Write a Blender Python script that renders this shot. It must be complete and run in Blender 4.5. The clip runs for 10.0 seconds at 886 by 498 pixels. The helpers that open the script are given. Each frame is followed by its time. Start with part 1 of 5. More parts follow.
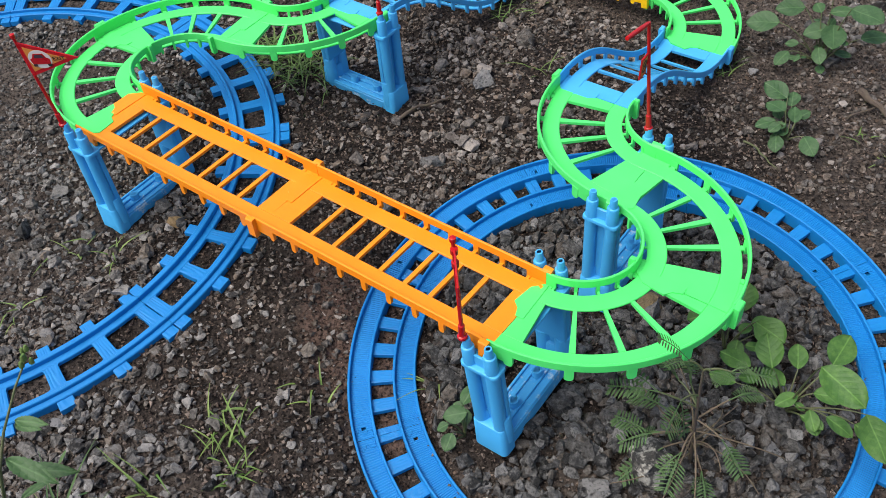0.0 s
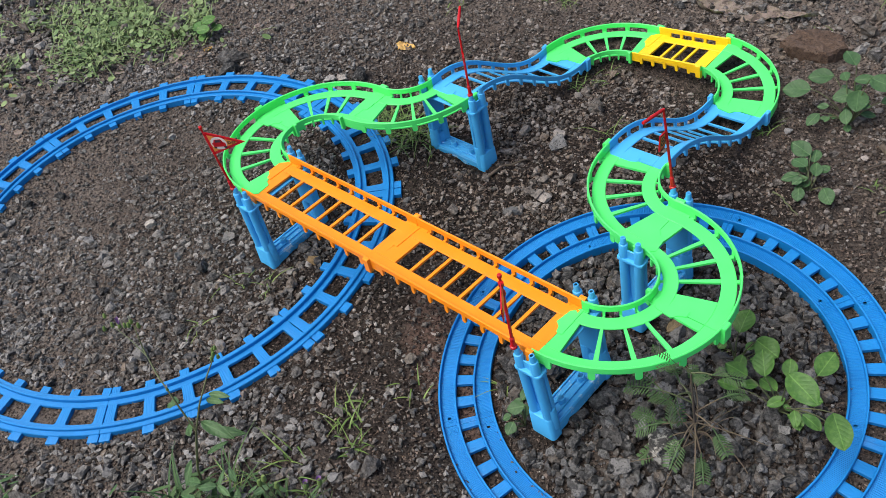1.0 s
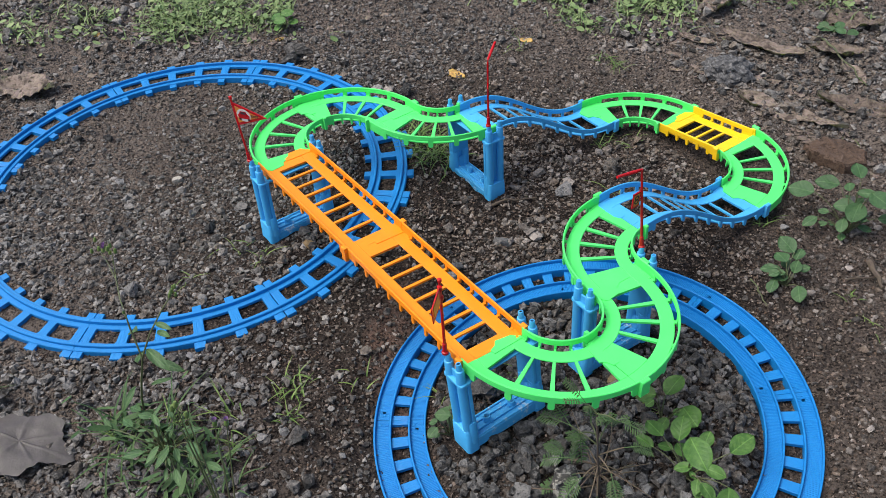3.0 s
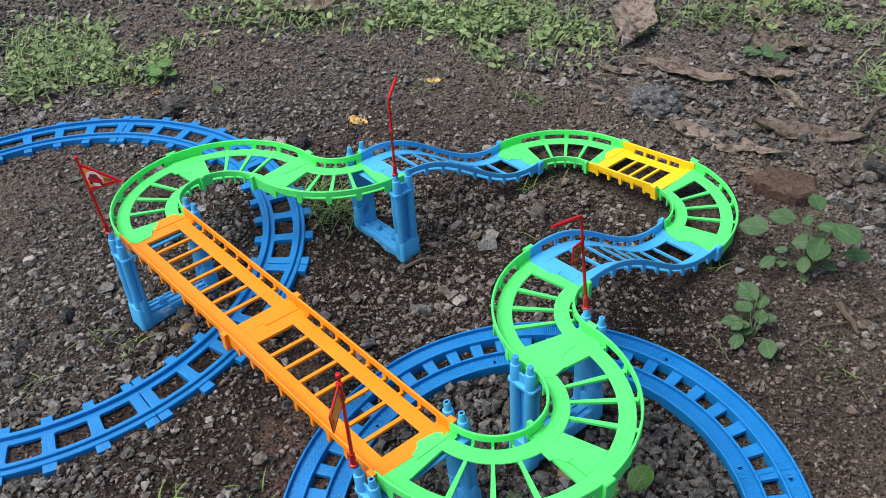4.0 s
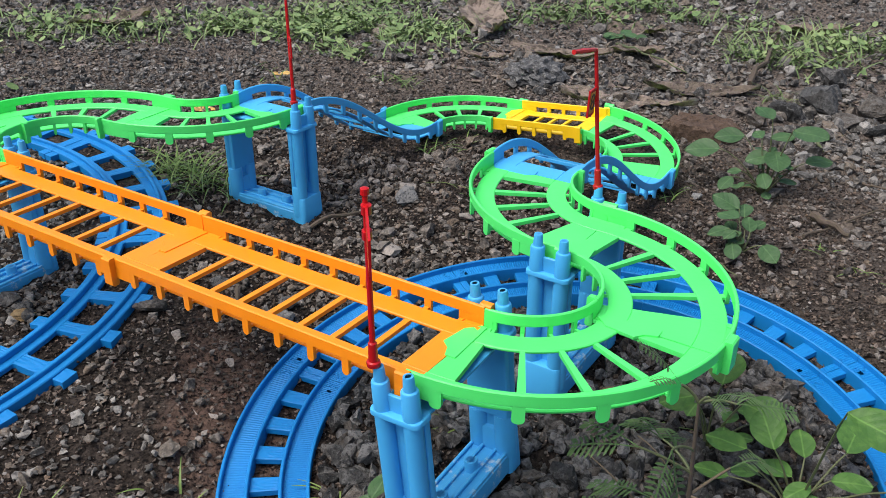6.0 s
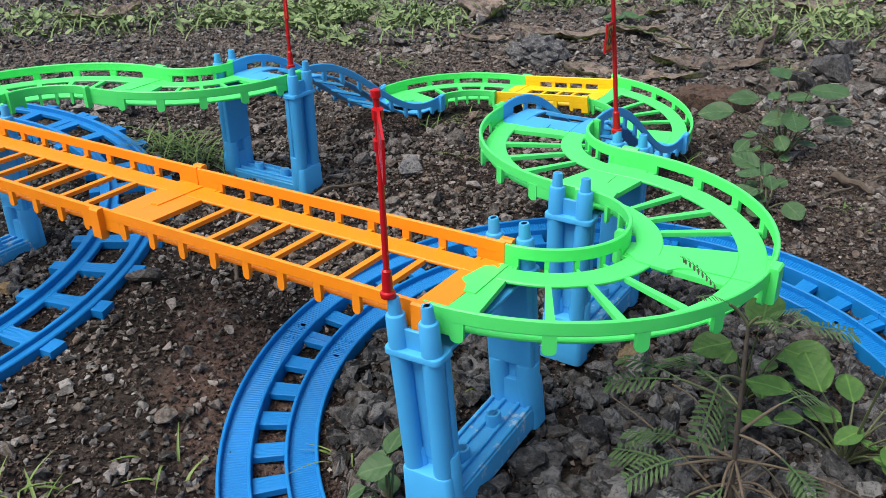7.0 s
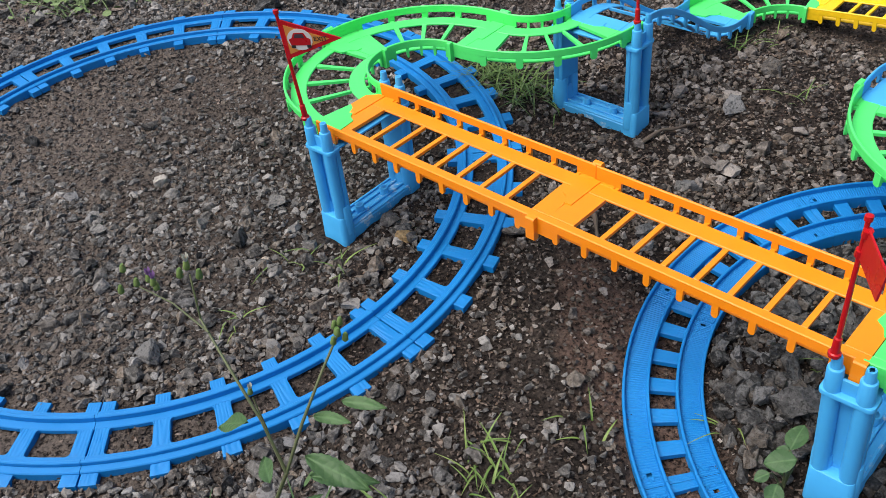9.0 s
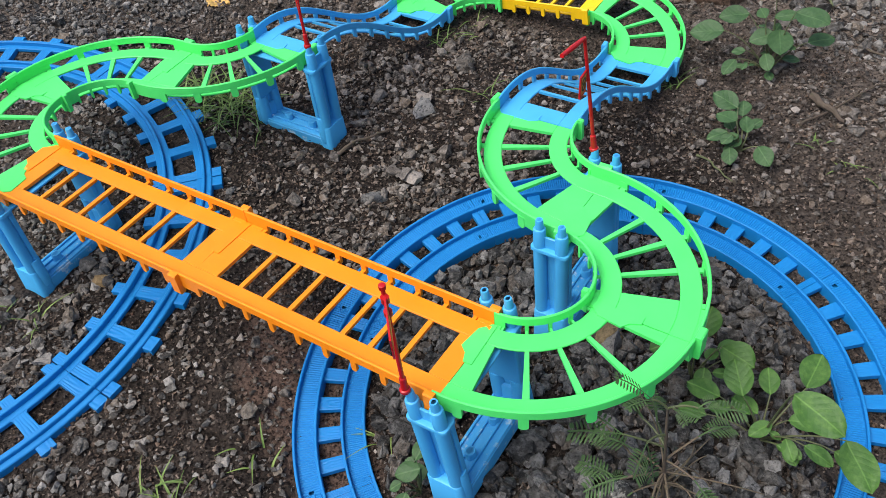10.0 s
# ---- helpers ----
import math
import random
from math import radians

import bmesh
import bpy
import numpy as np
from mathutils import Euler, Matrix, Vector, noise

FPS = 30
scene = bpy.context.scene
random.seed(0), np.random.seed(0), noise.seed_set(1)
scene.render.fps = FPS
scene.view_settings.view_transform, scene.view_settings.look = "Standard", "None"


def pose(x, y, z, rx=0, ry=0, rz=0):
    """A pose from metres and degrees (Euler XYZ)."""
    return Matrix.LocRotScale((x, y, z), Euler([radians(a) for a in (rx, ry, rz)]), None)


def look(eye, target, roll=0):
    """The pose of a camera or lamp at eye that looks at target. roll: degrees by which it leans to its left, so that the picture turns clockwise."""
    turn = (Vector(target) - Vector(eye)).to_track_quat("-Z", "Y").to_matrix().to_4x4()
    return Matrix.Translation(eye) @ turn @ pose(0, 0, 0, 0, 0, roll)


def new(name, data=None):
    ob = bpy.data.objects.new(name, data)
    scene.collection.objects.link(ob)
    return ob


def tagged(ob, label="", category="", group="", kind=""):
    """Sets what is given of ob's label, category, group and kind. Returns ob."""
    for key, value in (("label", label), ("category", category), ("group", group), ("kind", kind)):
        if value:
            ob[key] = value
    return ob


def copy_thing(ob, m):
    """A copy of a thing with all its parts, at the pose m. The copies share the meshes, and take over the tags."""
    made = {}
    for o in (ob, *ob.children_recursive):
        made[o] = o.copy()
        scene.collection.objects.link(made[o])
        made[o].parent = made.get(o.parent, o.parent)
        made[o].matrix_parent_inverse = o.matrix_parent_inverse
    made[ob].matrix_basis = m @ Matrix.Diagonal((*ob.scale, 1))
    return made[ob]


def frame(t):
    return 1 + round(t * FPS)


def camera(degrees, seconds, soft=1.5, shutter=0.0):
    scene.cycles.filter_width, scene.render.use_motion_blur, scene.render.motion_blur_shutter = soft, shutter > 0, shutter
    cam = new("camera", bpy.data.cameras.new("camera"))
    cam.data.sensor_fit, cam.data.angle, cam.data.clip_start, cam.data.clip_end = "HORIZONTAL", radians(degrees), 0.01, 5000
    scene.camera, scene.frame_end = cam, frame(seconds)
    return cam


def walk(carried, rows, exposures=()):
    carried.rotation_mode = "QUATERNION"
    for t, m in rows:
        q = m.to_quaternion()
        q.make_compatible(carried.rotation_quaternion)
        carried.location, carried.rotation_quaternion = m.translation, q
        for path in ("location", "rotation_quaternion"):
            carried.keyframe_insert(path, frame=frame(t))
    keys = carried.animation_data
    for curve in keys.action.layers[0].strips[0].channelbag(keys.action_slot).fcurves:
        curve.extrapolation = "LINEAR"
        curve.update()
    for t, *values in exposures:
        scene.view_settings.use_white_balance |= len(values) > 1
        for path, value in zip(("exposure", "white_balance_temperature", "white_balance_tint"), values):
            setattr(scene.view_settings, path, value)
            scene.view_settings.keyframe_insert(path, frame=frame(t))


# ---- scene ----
cam = camera(53.77, 10.0, 0.5)
PATH = [
    (0, (0.3561, -0.2596, 0.4580), (-0.1021, 0.2657, -0.2590), -5.72),
    (0.5, (0.4148, -0.2848, 0.5058), (-0.1171, 0.2121, -0.1798), -9.71),
    (1, (0.4802, -0.3145, 0.5800), (-0.1082, 0.1324, -0.0939), -13.88),
    (1.5, (0.4882, -0.3427, 0.6043), (-0.1225, 0.0840, -0.0628), -11.28),
    (2, (0.5004, -0.3510, 0.5937), (-0.1111, 0.0800, -0.0698), -6.21),
    (2.2, (0.5118, -0.3459, 0.5917), (-0.1010, 0.0859, -0.0702), -5.20),
    (3.3, (0.5829, -0.2548, 0.5739), (-0.0865, 0.1586, -0.0434), -3.69),
    (3.5, (0.5746, -0.2338, 0.5711), (-0.0941, 0.1901, -0.0398), -3.81),
    (4, (0.4839, -0.2094, 0.5010), (-0.1497, 0.2973, -0.0836), -3.75),
    (4.5, (0.4305, -0.2197, 0.4346), (-0.1278, 0.3852, -0.1331), -1.81),
    (5, (0.3705, -0.2641, 0.3987), (-0.1424, 0.4122, -0.1300), 0.39),
    (5.5, (0.3417, -0.2834, 0.3349), (-0.1572, 0.4321, -0.1541), 0.60),
    (5.7, (0.3442, -0.2744, 0.3145), (-0.1517, 0.4512, -0.1625), 0.46),
    (6.8, (0.3511, -0.2398, 0.2458), (-0.1306, 0.5214, -0.1885), -0.68),
    (7, (0.3353, -0.2538, 0.2429), (-0.1567, 0.4971, -0.1975), -1.11),
    (7.5, (0.2893, -0.2922, 0.2575), (-0.2386, 0.3996, -0.2351), -2.21),
    (8, (0.2503, -0.3285, 0.2874), (-0.3123, 0.2896, -0.2616), -3.73),
    (8.5, (0.2328, -0.3368, 0.3360), (-0.3570, 0.2082, -0.2599), -6.22),
    (9, (0.2438, -0.3260, 0.3778), (-0.3257, 0.2021, -0.2522), -6.69),
    (9.5, (0.2839, -0.2763, 0.4164), (-0.2217, 0.2652, -0.2553), -6.86),
    (10, (0.3512, -0.2239, 0.4350), (-0.0918, 0.3393, -0.2625), -7.61),
]
walk(cam, [(t, look(eye, target, roll)) for t, eye, target, roll in PATH])

# ---- light ----
world = bpy.data.worlds.new("overcast_sky")
scene.world = world
world.use_nodes = True
wn = world.node_tree
sky = wn.nodes.new("ShaderNodeTexSky")
sky.sky_type, sky.sun_disc = "NISHITA", False
sky.sun_elevation, sky.sun_rotation = radians(62), radians(210)
sky.air_density, sky.dust_density, sky.ozone_density = 1.0, 4.0, 1.0
wn.links.new(sky.outputs[0], wn.nodes["Background"].inputs[0])
wn.nodes["Background"].inputs[1].default_value = 0.125
sun = new("sun", bpy.data.lights.new("sun", "SUN"))
sun.data.energy, sun.data.angle, sun.data.color = 2.1, radians(42), (1.0, 0.97, 0.92)
sun.matrix_world = look((0, 0, 3), (0.8, 1.4, 0.0))
scene.view_settings.exposure = 0.60


# ---- materials ----
def material(name, colour, rough=0.5, **more):
    m = bpy.data.materials.new(name)
    m.use_nodes = True
    b = m.node_tree.nodes["Principled BSDF"]
    b.inputs["Base Color"].default_value = (*colour, 1)
    b.inputs["Roughness"].default_value = rough
    for key, value in more.items():
        b.inputs[key.replace("_", " ")].default_value = value
    return m


def node(m, kind, **inputs):
    n = m.node_tree.nodes.new(kind)
    for key, value in inputs.items():
        n.inputs[key].default_value = value
    return n


def link(m, a, b):
    m.node_tree.links.new(a, b)


def ramp(m, source, stops):
    n = m.node_tree.nodes.new("ShaderNodeValToRGB")
    while len(n.color_ramp.elements) < len(stops):
        n.color_ramp.elements.new(0.5)
    for e, (at, c) in zip(n.color_ramp.elements, stops):
        e.position, e.color = at, (*c, 1)
    link(m, source, n.inputs[0])
    return n.outputs[0]


def mix(m, fac, a, b, kind="MIX"):
    n = m.node_tree.nodes.new("ShaderNodeMix")
    n.data_type, n.blend_type = "RGBA", kind
    for socket, v in ((n.inputs[0], fac), (n.inputs[6], a), (n.inputs[7], b)):
        if isinstance(v, (int, float)):
            socket.default_value = v
        elif isinstance(v, tuple):
            socket.default_value = (*v, 1)
        else:
            link(m, v, socket)
    return n.outputs[2]


def place(m):
    return m.node_tree.nodes.new("ShaderNodeNewGeometry").outputs["Position"]


def local(m):
    return m.node_tree.nodes.new("ShaderNodeTexCoord").outputs["Object"]


def noisy(m, scale, detail=4.0, rough=0.6, at=None):
    n = node(m, "ShaderNodeTexNoise", Scale=scale, Detail=detail, Roughness=rough)
    link(m, at or place(m), n.inputs["Vector"])
    return n.outputs["Fac"]


def bump(m, height, strength, distance):
    n = node(m, "ShaderNodeBump", Strength=strength, Distance=distance)
    link(m, height, n.inputs["Height"])
    last = m.node_tree.nodes["Principled BSDF"].inputs["Normal"]
    if last.links:
        link(m, last.links[0].from_socket, n.inputs["Normal"])
    link(m, n.outputs[0], last)


def plastic(name, colour, rough=0.38, dirt=0.25, grain=0.0):
    """Moulded toy plastic: even colour with faint mottling, handling dust and a waxy gloss."""
    m = material(name, colour, rough, Specular_IOR_Level=0.34)
    b = m.node_tree.nodes["Principled BSDF"]
    b.inputs["Subsurface Weight"].default_value = 0.12
    b.inputs["Subsurface Radius"].default_value = (0.004, 0.004, 0.004)
    b.inputs["Subsurface Scale"].default_value = 1.0
    p = place(m)
    soft = noisy(m, 55, 3, 0.5, p)
    fine = noisy(m, 420, 4, 0.7, p)
    dark = tuple(c * 0.82 for c in colour)
    c = mix(m, soft, dark, colour)
    specks = ramp(m, fine, [(0.62, (0, 0, 0)), (0.74, (1, 1, 1))])
    dust = node(m, "ShaderNodeMath")
    dust.operation = "MULTIPLY"
    link(m, specks, dust.inputs[0])
    dust.inputs[1].default_value = dirt
    c = mix(m, dust.outputs[0], c, (0.16, 0.12, 0.09))
    link(m, c, b.inputs["Base Color"])
    link(m, ramp(m, soft, [(0.3, (rough - 0.08,) * 3), (0.7, (rough + 0.12,) * 3)]), b.inputs["Roughness"])
    bump(m, noisy(m, 160, 2, 0.5, p), 0.12, 0.001)
    bump(m, fine, 0.10 + grain, 0.0006)
    return m


ORANGE = plastic("orange_plastic", (0.95, 0.275, 0.008), dirt=0.10)
GREEN = plastic("green_plastic", (0.095, 0.83, 0.175), dirt=0.10)
YELLOW = plastic("yellow_plastic", (0.92, 0.57, 0.012), dirt=0.10)
PALE_BLUE = plastic("pale_blue_plastic", (0.065, 0.405, 0.78), dirt=0.07)
SCUFFED = plastic("scuffed_blue_plastic", (0.065, 0.405, 0.78), dirt=0.07)
scuffs = ramp(SCUFFED, noisy(SCUFFED, 85, 6, 0.72), [(0.56, (0, 0, 0)), (0.63, (0.75,) * 3)])
skin = SCUFFED.node_tree.nodes["Principled BSDF"].inputs["Base Color"]
link(SCUFFED, mix(SCUFFED, scuffs, skin.links[0].from_socket, (0.52, 0.64, 0.70)), skin)
BLUE = plastic("blue_plastic", (0.005, 0.198, 0.53), rough=0.50, dirt=0.07, grain=0.1)
RED = plastic("red_plastic", (0.48, 0.008, 0.012), rough=0.28, dirt=0.06)
WHITE = material("print_white", (0.60, 0.57, 0.54), 0.4)
BLACK = material("print_black", (0.02, 0.02, 0.02), 0.4)
AMBER = material("print_amber", (0.58, 0.22, 0.04), 0.4)
GLAZE = material("print_grey", (0.05, 0.03, 0.04), 0.4)


def soil():
    """Damp dark soil: smeared earth with grit, shade painted into its pores, a rusty bare strip, paler far off."""
    m = material("damp_soil", (0.05, 0.035, 0.028), 0.8, Specular_IOR_Level=0.10)
    b = m.node_tree.nodes["Principled BSDF"]
    p = place(m)
    wide, mid, fine, grain = noisy(m, 6, 4, 0.65, p), noisy(m, 60, 5, 0.65, p), noisy(m, 330, 5, 0.75, p), noisy(m, 1100, 3, 0.7, p)
    c = mix(m, ramp(m, wide, [(0.40, (0, 0, 0)), (0.60, (1, 1, 1))]), (0.034, 0.027, 0.024), (0.074, 0.059, 0.050))
    c = mix(m, ramp(m, mid, [(0.38, (0, 0, 0)), (0.66, (1, 1, 1))]), c, (0.030, 0.024, 0.020))

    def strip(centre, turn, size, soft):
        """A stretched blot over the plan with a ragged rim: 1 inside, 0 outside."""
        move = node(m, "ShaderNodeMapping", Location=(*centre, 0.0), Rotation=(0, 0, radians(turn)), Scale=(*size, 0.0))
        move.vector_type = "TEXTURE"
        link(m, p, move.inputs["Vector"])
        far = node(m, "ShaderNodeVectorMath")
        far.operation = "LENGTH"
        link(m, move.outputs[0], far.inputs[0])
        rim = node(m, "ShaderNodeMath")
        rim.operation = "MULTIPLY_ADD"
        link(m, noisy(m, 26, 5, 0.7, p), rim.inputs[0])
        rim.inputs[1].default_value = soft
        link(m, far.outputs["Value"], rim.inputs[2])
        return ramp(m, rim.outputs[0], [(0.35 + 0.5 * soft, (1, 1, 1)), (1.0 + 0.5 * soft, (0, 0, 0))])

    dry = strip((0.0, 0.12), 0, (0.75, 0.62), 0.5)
    mud = strip((-0.32, -0.07), 0, (0.27, 0.27), 0.5)
    c = mix(m, mud, c, mix(m, mid, (0.028, 0.022, 0.018), (0.092, 0.073, 0.061)))
    # soil outside the near blot is mixed to a paler brown
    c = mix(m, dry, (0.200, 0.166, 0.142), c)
    c = mix(m, ramp(m, fine, [(0.58, (0, 0, 0)), (0.70, (0.55,) * 3)]), c, (0.130, 0.108, 0.092))
    rust = strip((0.055, -0.015), -33, (0.20, 0.068), 0.85)
    c = mix(m, rust, c, mix(m, mid, (0.085, 0.055, 0.044), (0.230, 0.155, 0.122)))
    # crevice shade painted into the colour: hollows of the fine noise near black
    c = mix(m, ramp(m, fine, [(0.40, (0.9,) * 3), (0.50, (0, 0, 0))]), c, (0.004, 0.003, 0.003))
    c = mix(m, ramp(m, grain, [(0.68, (0, 0, 0)), (0.76, (0.7,) * 3)]), c, (0.25, 0.22, 0.20))
    link(m, c, b.inputs["Base Color"])
    link(m, ramp(m, mid, [(0.3, (0.55,) * 3), (0.6, (0.9,) * 3)]), b.inputs["Roughness"])
    bump(m, mid, 0.9, 0.010)
    bump(m, fine, 1.0, 0.006)
    grit = m.node_tree.nodes.new("ShaderNodeTexVoronoi")
    grit.inputs["Scale"].default_value = 210
    link(m, p, grit.inputs["Vector"])
    bump(m, grit.outputs["Distance"], 0.9, -0.005)
    return m


def rock(name, dark, light, per_island=True, pit_shade=0.40, sheen=0.16, wet=0.5):
    """Broken stone: every piece its own grey, faintly grained, damp and a little shiny."""
    m = material(name, dark, 0.7, Specular_IOR_Level=sheen)
    b = m.node_tree.nodes["Principled BSDF"]
    p = place(m)
    r = m.node_tree.nodes.new("ShaderNodeNewGeometry").outputs["Random Per Island"] if per_island else m.node_tree.nodes.new("ShaderNodeObjectInfo").outputs["Random"]
    fine = noisy(m, 650, 5, 0.7, p)
    mid = noisy(m, 210, 4, 0.65, p)
    mean = tuple((a + c) / 2 for a, c in zip(dark, light))
    warm = (mean[0] * 1.15, mean[1] * 0.98, mean[2] * 0.82)
    low = tuple(0.65 * a + 0.35 * c for a, c in zip(dark, light))
    c = ramp(m, r, [(0.0, dark), (0.35, low), (0.60, warm), (0.68, low), (0.92, light), (1.0, tuple(min(1, 1.3 * v) for v in light))])
    # dusty and bare patches on each stone
    c = mix(m, ramp(m, mid, [(0.50, (0, 0, 0)), (0.62, (0.55,) * 3)]), c, light)
    c = mix(m, ramp(m, mid, [(0.36, (0.6,) * 3), (0.48, (0, 0, 0))]), c, dark)
    c = mix(m, ramp(m, fine, [(0.58, (0, 0, 0)), (0.70, (0.4,) * 3)]), c, tuple(min(1, 1.4 * v) for v in light))
    # shade of the small pits put into the colour, darker than the stone itself
    c = mix(m, ramp(m, fine, [(0.36, (pit_shade,) * 3), (0.47, (0, 0, 0))]), c, tuple(0.3 * v for v in dark))
    link(m, c, b.inputs["Base Color"])
    link(m, ramp(m, mid, [(0.3, (wet,) * 3), (0.7, (wet + 0.35,) * 3)]), b.inputs["Roughness"])
    bump(m, mid, 0.6, 0.004)
    bump(m, fine, 0.7, 0.002)
    return m


def lichen_rock():
    """Grey basalt with crusts of pale lichen."""
    m = rock("lichen_stone", (0.05, 0.048, 0.046), (0.13, 0.125, 0.115), False)
    b = m.node_tree.nodes["Principled BSDF"]
    was = b.inputs["Base Color"].links[0].from_socket
    crust = ramp(m, noisy(m, 130, 5, 0.7), [(0.48, (0, 0, 0)), (0.58, (1, 1, 1))])
    link(m, mix(m, crust, was, (0.44, 0.42, 0.37)), b.inputs["Base Color"])
    return m


def leafy(name, colour, edge, rough=0.45):
    m = material(name, colour, rough)
    b = m.node_tree.nodes["Principled BSDF"]
    p = place(m)
    r = m.node_tree.nodes.new("ShaderNodeNewGeometry").outputs["Random Per Island"]
    o = m.node_tree.nodes.new("ShaderNodeObjectInfo").outputs["Random"]
    c = mix(m, r, colour, edge)
    c = mix(m, ramp(m, o, [(0.0, (0, 0, 0)), (1.0, (0.6,) * 3)]), c, tuple(0.75 * v for v in colour))
    c = mix(m, ramp(m, noisy(m, 260, 4, 0.6, p), [(0.45, (0, 0, 0)), (0.75, (0.55,) * 3)]), c, edge)
    link(m, c, b.inputs["Base Color"])
    b.inputs["Specular IOR Level"].default_value = 0.25
    b.inputs["Subsurface Weight"].default_value = 0.15
    b.inputs["Subsurface Radius"].default_value = (0.002, 0.003, 0.001)
    b.inputs["Subsurface Scale"].default_value = 1.0
    bump(m, noisy(m, 500, 3, 0.5, p), 0.35, 0.0008)
    return m


def veined(name, colour, edge, rough):
    """A leaf skin with a pale midrib and slanting side veins along the blade."""
    m = leafy(name, colour, edge, rough)
    b = m.node_tree.nodes["Principled BSDF"]
    xyz = m.node_tree.nodes.new("ShaderNodeSeparateXYZ")
    link(m, local(m), xyz.inputs[0])

    def calc(kind, a, c=0.0):
        n = m.node_tree.nodes.new("ShaderNodeMath")
        n.operation = kind
        for socket, v in zip(n.inputs, (a, c)):
            if isinstance(v, float):
                socket.default_value = v
            else:
                link(m, v, socket)
        return n.outputs[0]

    off = calc("ABSOLUTE", xyz.outputs["Y"])
    rib = ramp(m, calc("DIVIDE", off, 0.0006), [(0.2, (0.40,) * 3), (1.0, (0, 0, 0))])
    wave = calc("ABSOLUTE", calc("SINE", calc("MULTIPLY", calc("SUBTRACT", xyz.outputs["X"], calc("MULTIPLY", off, 0.9)), 780.0)))
    side = ramp(m, wave, [(0.0, (0.28,) * 3), (0.20, (0, 0, 0))])
    was = b.inputs["Base Color"].links[0].from_socket
    pale = tuple(min(1, 1.5 * v + 0.01) for v in edge)
    c = mix(m, side, was, tuple(0.62 * v for v in colour))
    link(m, mix(m, rib, c, pale), b.inputs["Base Color"])
    bump(m, wave, 0.15, 0.0008)
    return m


def dry_leaf_skin():
    """Brittle brown leaf: crumpled between veins, blotched."""
    m = leafy("dry_leaf", (0.150, 0.118, 0.094), (0.310, 0.250, 0.205), 0.7)
    crumple = noisy(m, 90, 6, 0.7)
    bump(m, crumple, 0.9, 0.008)
    b = m.node_tree.nodes["Principled BSDF"]
    was = b.inputs["Base Color"].links[0].from_socket
    link(m, mix(m, ramp(m, crumple, [(0.40, (0.8,) * 3), (0.52, (0, 0, 0))]), was, (0.035, 0.025, 0.020)), b.inputs["Base Color"])
    return m


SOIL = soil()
GRAVEL = rock("basalt_gravel", (0.030, 0.028, 0.026), (0.275, 0.260, 0.242))
EARTH_GRAVEL = rock("earthy_gravel", (0.016, 0.014, 0.012), (0.285, 0.254, 0.228))
CRUMB = rock("soil_crumb", (0.008, 0.006, 0.005), (0.225, 0.178, 0.148))
COARSE = rock("coarse_basalt", (0.024, 0.023, 0.022), (0.275, 0.266, 0.256))
CLINKER = rock("clinker", (0.060, 0.060, 0.062), (0.300, 0.296, 0.294), False, 0.7)
LICHEN = lichen_rock()
GRIT = rock("pale_grit", (0.20, 0.18, 0.15), (0.48, 0.45, 0.40))
STONE = rock("basalt_stone", (0.014, 0.014, 0.014), (0.175, 0.171, 0.166), False, 0.7, 0.2)
DARK_GRAVEL = rock("dark_basalt_gravel", (0.010, 0.010, 0.010), (0.190, 0.186, 0.181), True, 0.6, 0.2)
PALE_STONE = rock("pale_stone", (0.28, 0.25, 0.22), (0.50, 0.46, 0.40), False)
BRICK_STONE = rock("brown_stone", (0.030, 0.023, 0.019), (0.140, 0.106, 0.088), False, 0.8)
TAN_STONE = rock("tan_stone", (0.14, 0.105, 0.058), (0.25, 0.19, 0.11), False)
LEAF = veined("green_leaf", (0.044, 0.118, 0.026), (0.108, 0.212, 0.044), 0.5)
BROAD_LEAF = veined("broad_leaf", (0.034, 0.084, 0.032), (0.070, 0.132, 0.050), 0.55)
DULL_LEAF = leafy("dull_leaf", (0.034, 0.080, 0.030), (0.075, 0.130, 0.046), 0.7)
GRASS = leafy("fresh_grass", (0.080, 0.160, 0.034), (0.190, 0.260, 0.075))
WEED = leafy("low_weed", (0.082, 0.152, 0.040), (0.185, 0.245, 0.080), 0.6)
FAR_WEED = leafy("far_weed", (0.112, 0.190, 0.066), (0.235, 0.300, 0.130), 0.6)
STALK = leafy("weed_stalk", (0.085, 0.110, 0.050), (0.130, 0.130, 0.070))
DRY = dry_leaf_skin()
GREY_LEAF = leafy("grey_dry_leaf", (0.064, 0.058, 0.056), (0.108, 0.098, 0.094), 0.5)
TAWNY = leafy("tawny_leaf", (0.50, 0.31, 0.09), (0.58, 0.38, 0.14), 0.6)
TWIG = leafy("dry_twig", (0.075, 0.058, 0.044), (0.120, 0.096, 0.076), 0.85)
DEAD = leafy("dead_stem", (0.105, 0.080, 0.056), (0.200, 0.158, 0.112), 0.85)
PURPLE = material("purple_petal", (0.24, 0.13, 0.30), 0.6)
PALE_PETAL = material("pale_petal", (0.42, 0.42, 0.36), 0.7)


# ---- building blocks: sizes in centimetres ----
CM = 0.01


def finish(name, bm, mat, smooth=35):
    me = bpy.data.meshes.new(name)
    bmesh.ops.recalc_face_normals(bm, faces=bm.faces)
    bm.to_mesh(me)
    bm.free()
    me.materials.append(mat)
    if smooth:
        me.polygons.foreach_set("use_smooth", [True] * len(me.polygons))
        me.set_sharp_from_angle(angle=radians(smooth))
    return me


def part(name, bm, mat, parent, label="", smooth=35):
    ob = new(name, finish(name, bm, mat, smooth) if isinstance(bm, bmesh.types.BMesh) else bm)
    ob.parent = parent
    return tagged(ob, label)


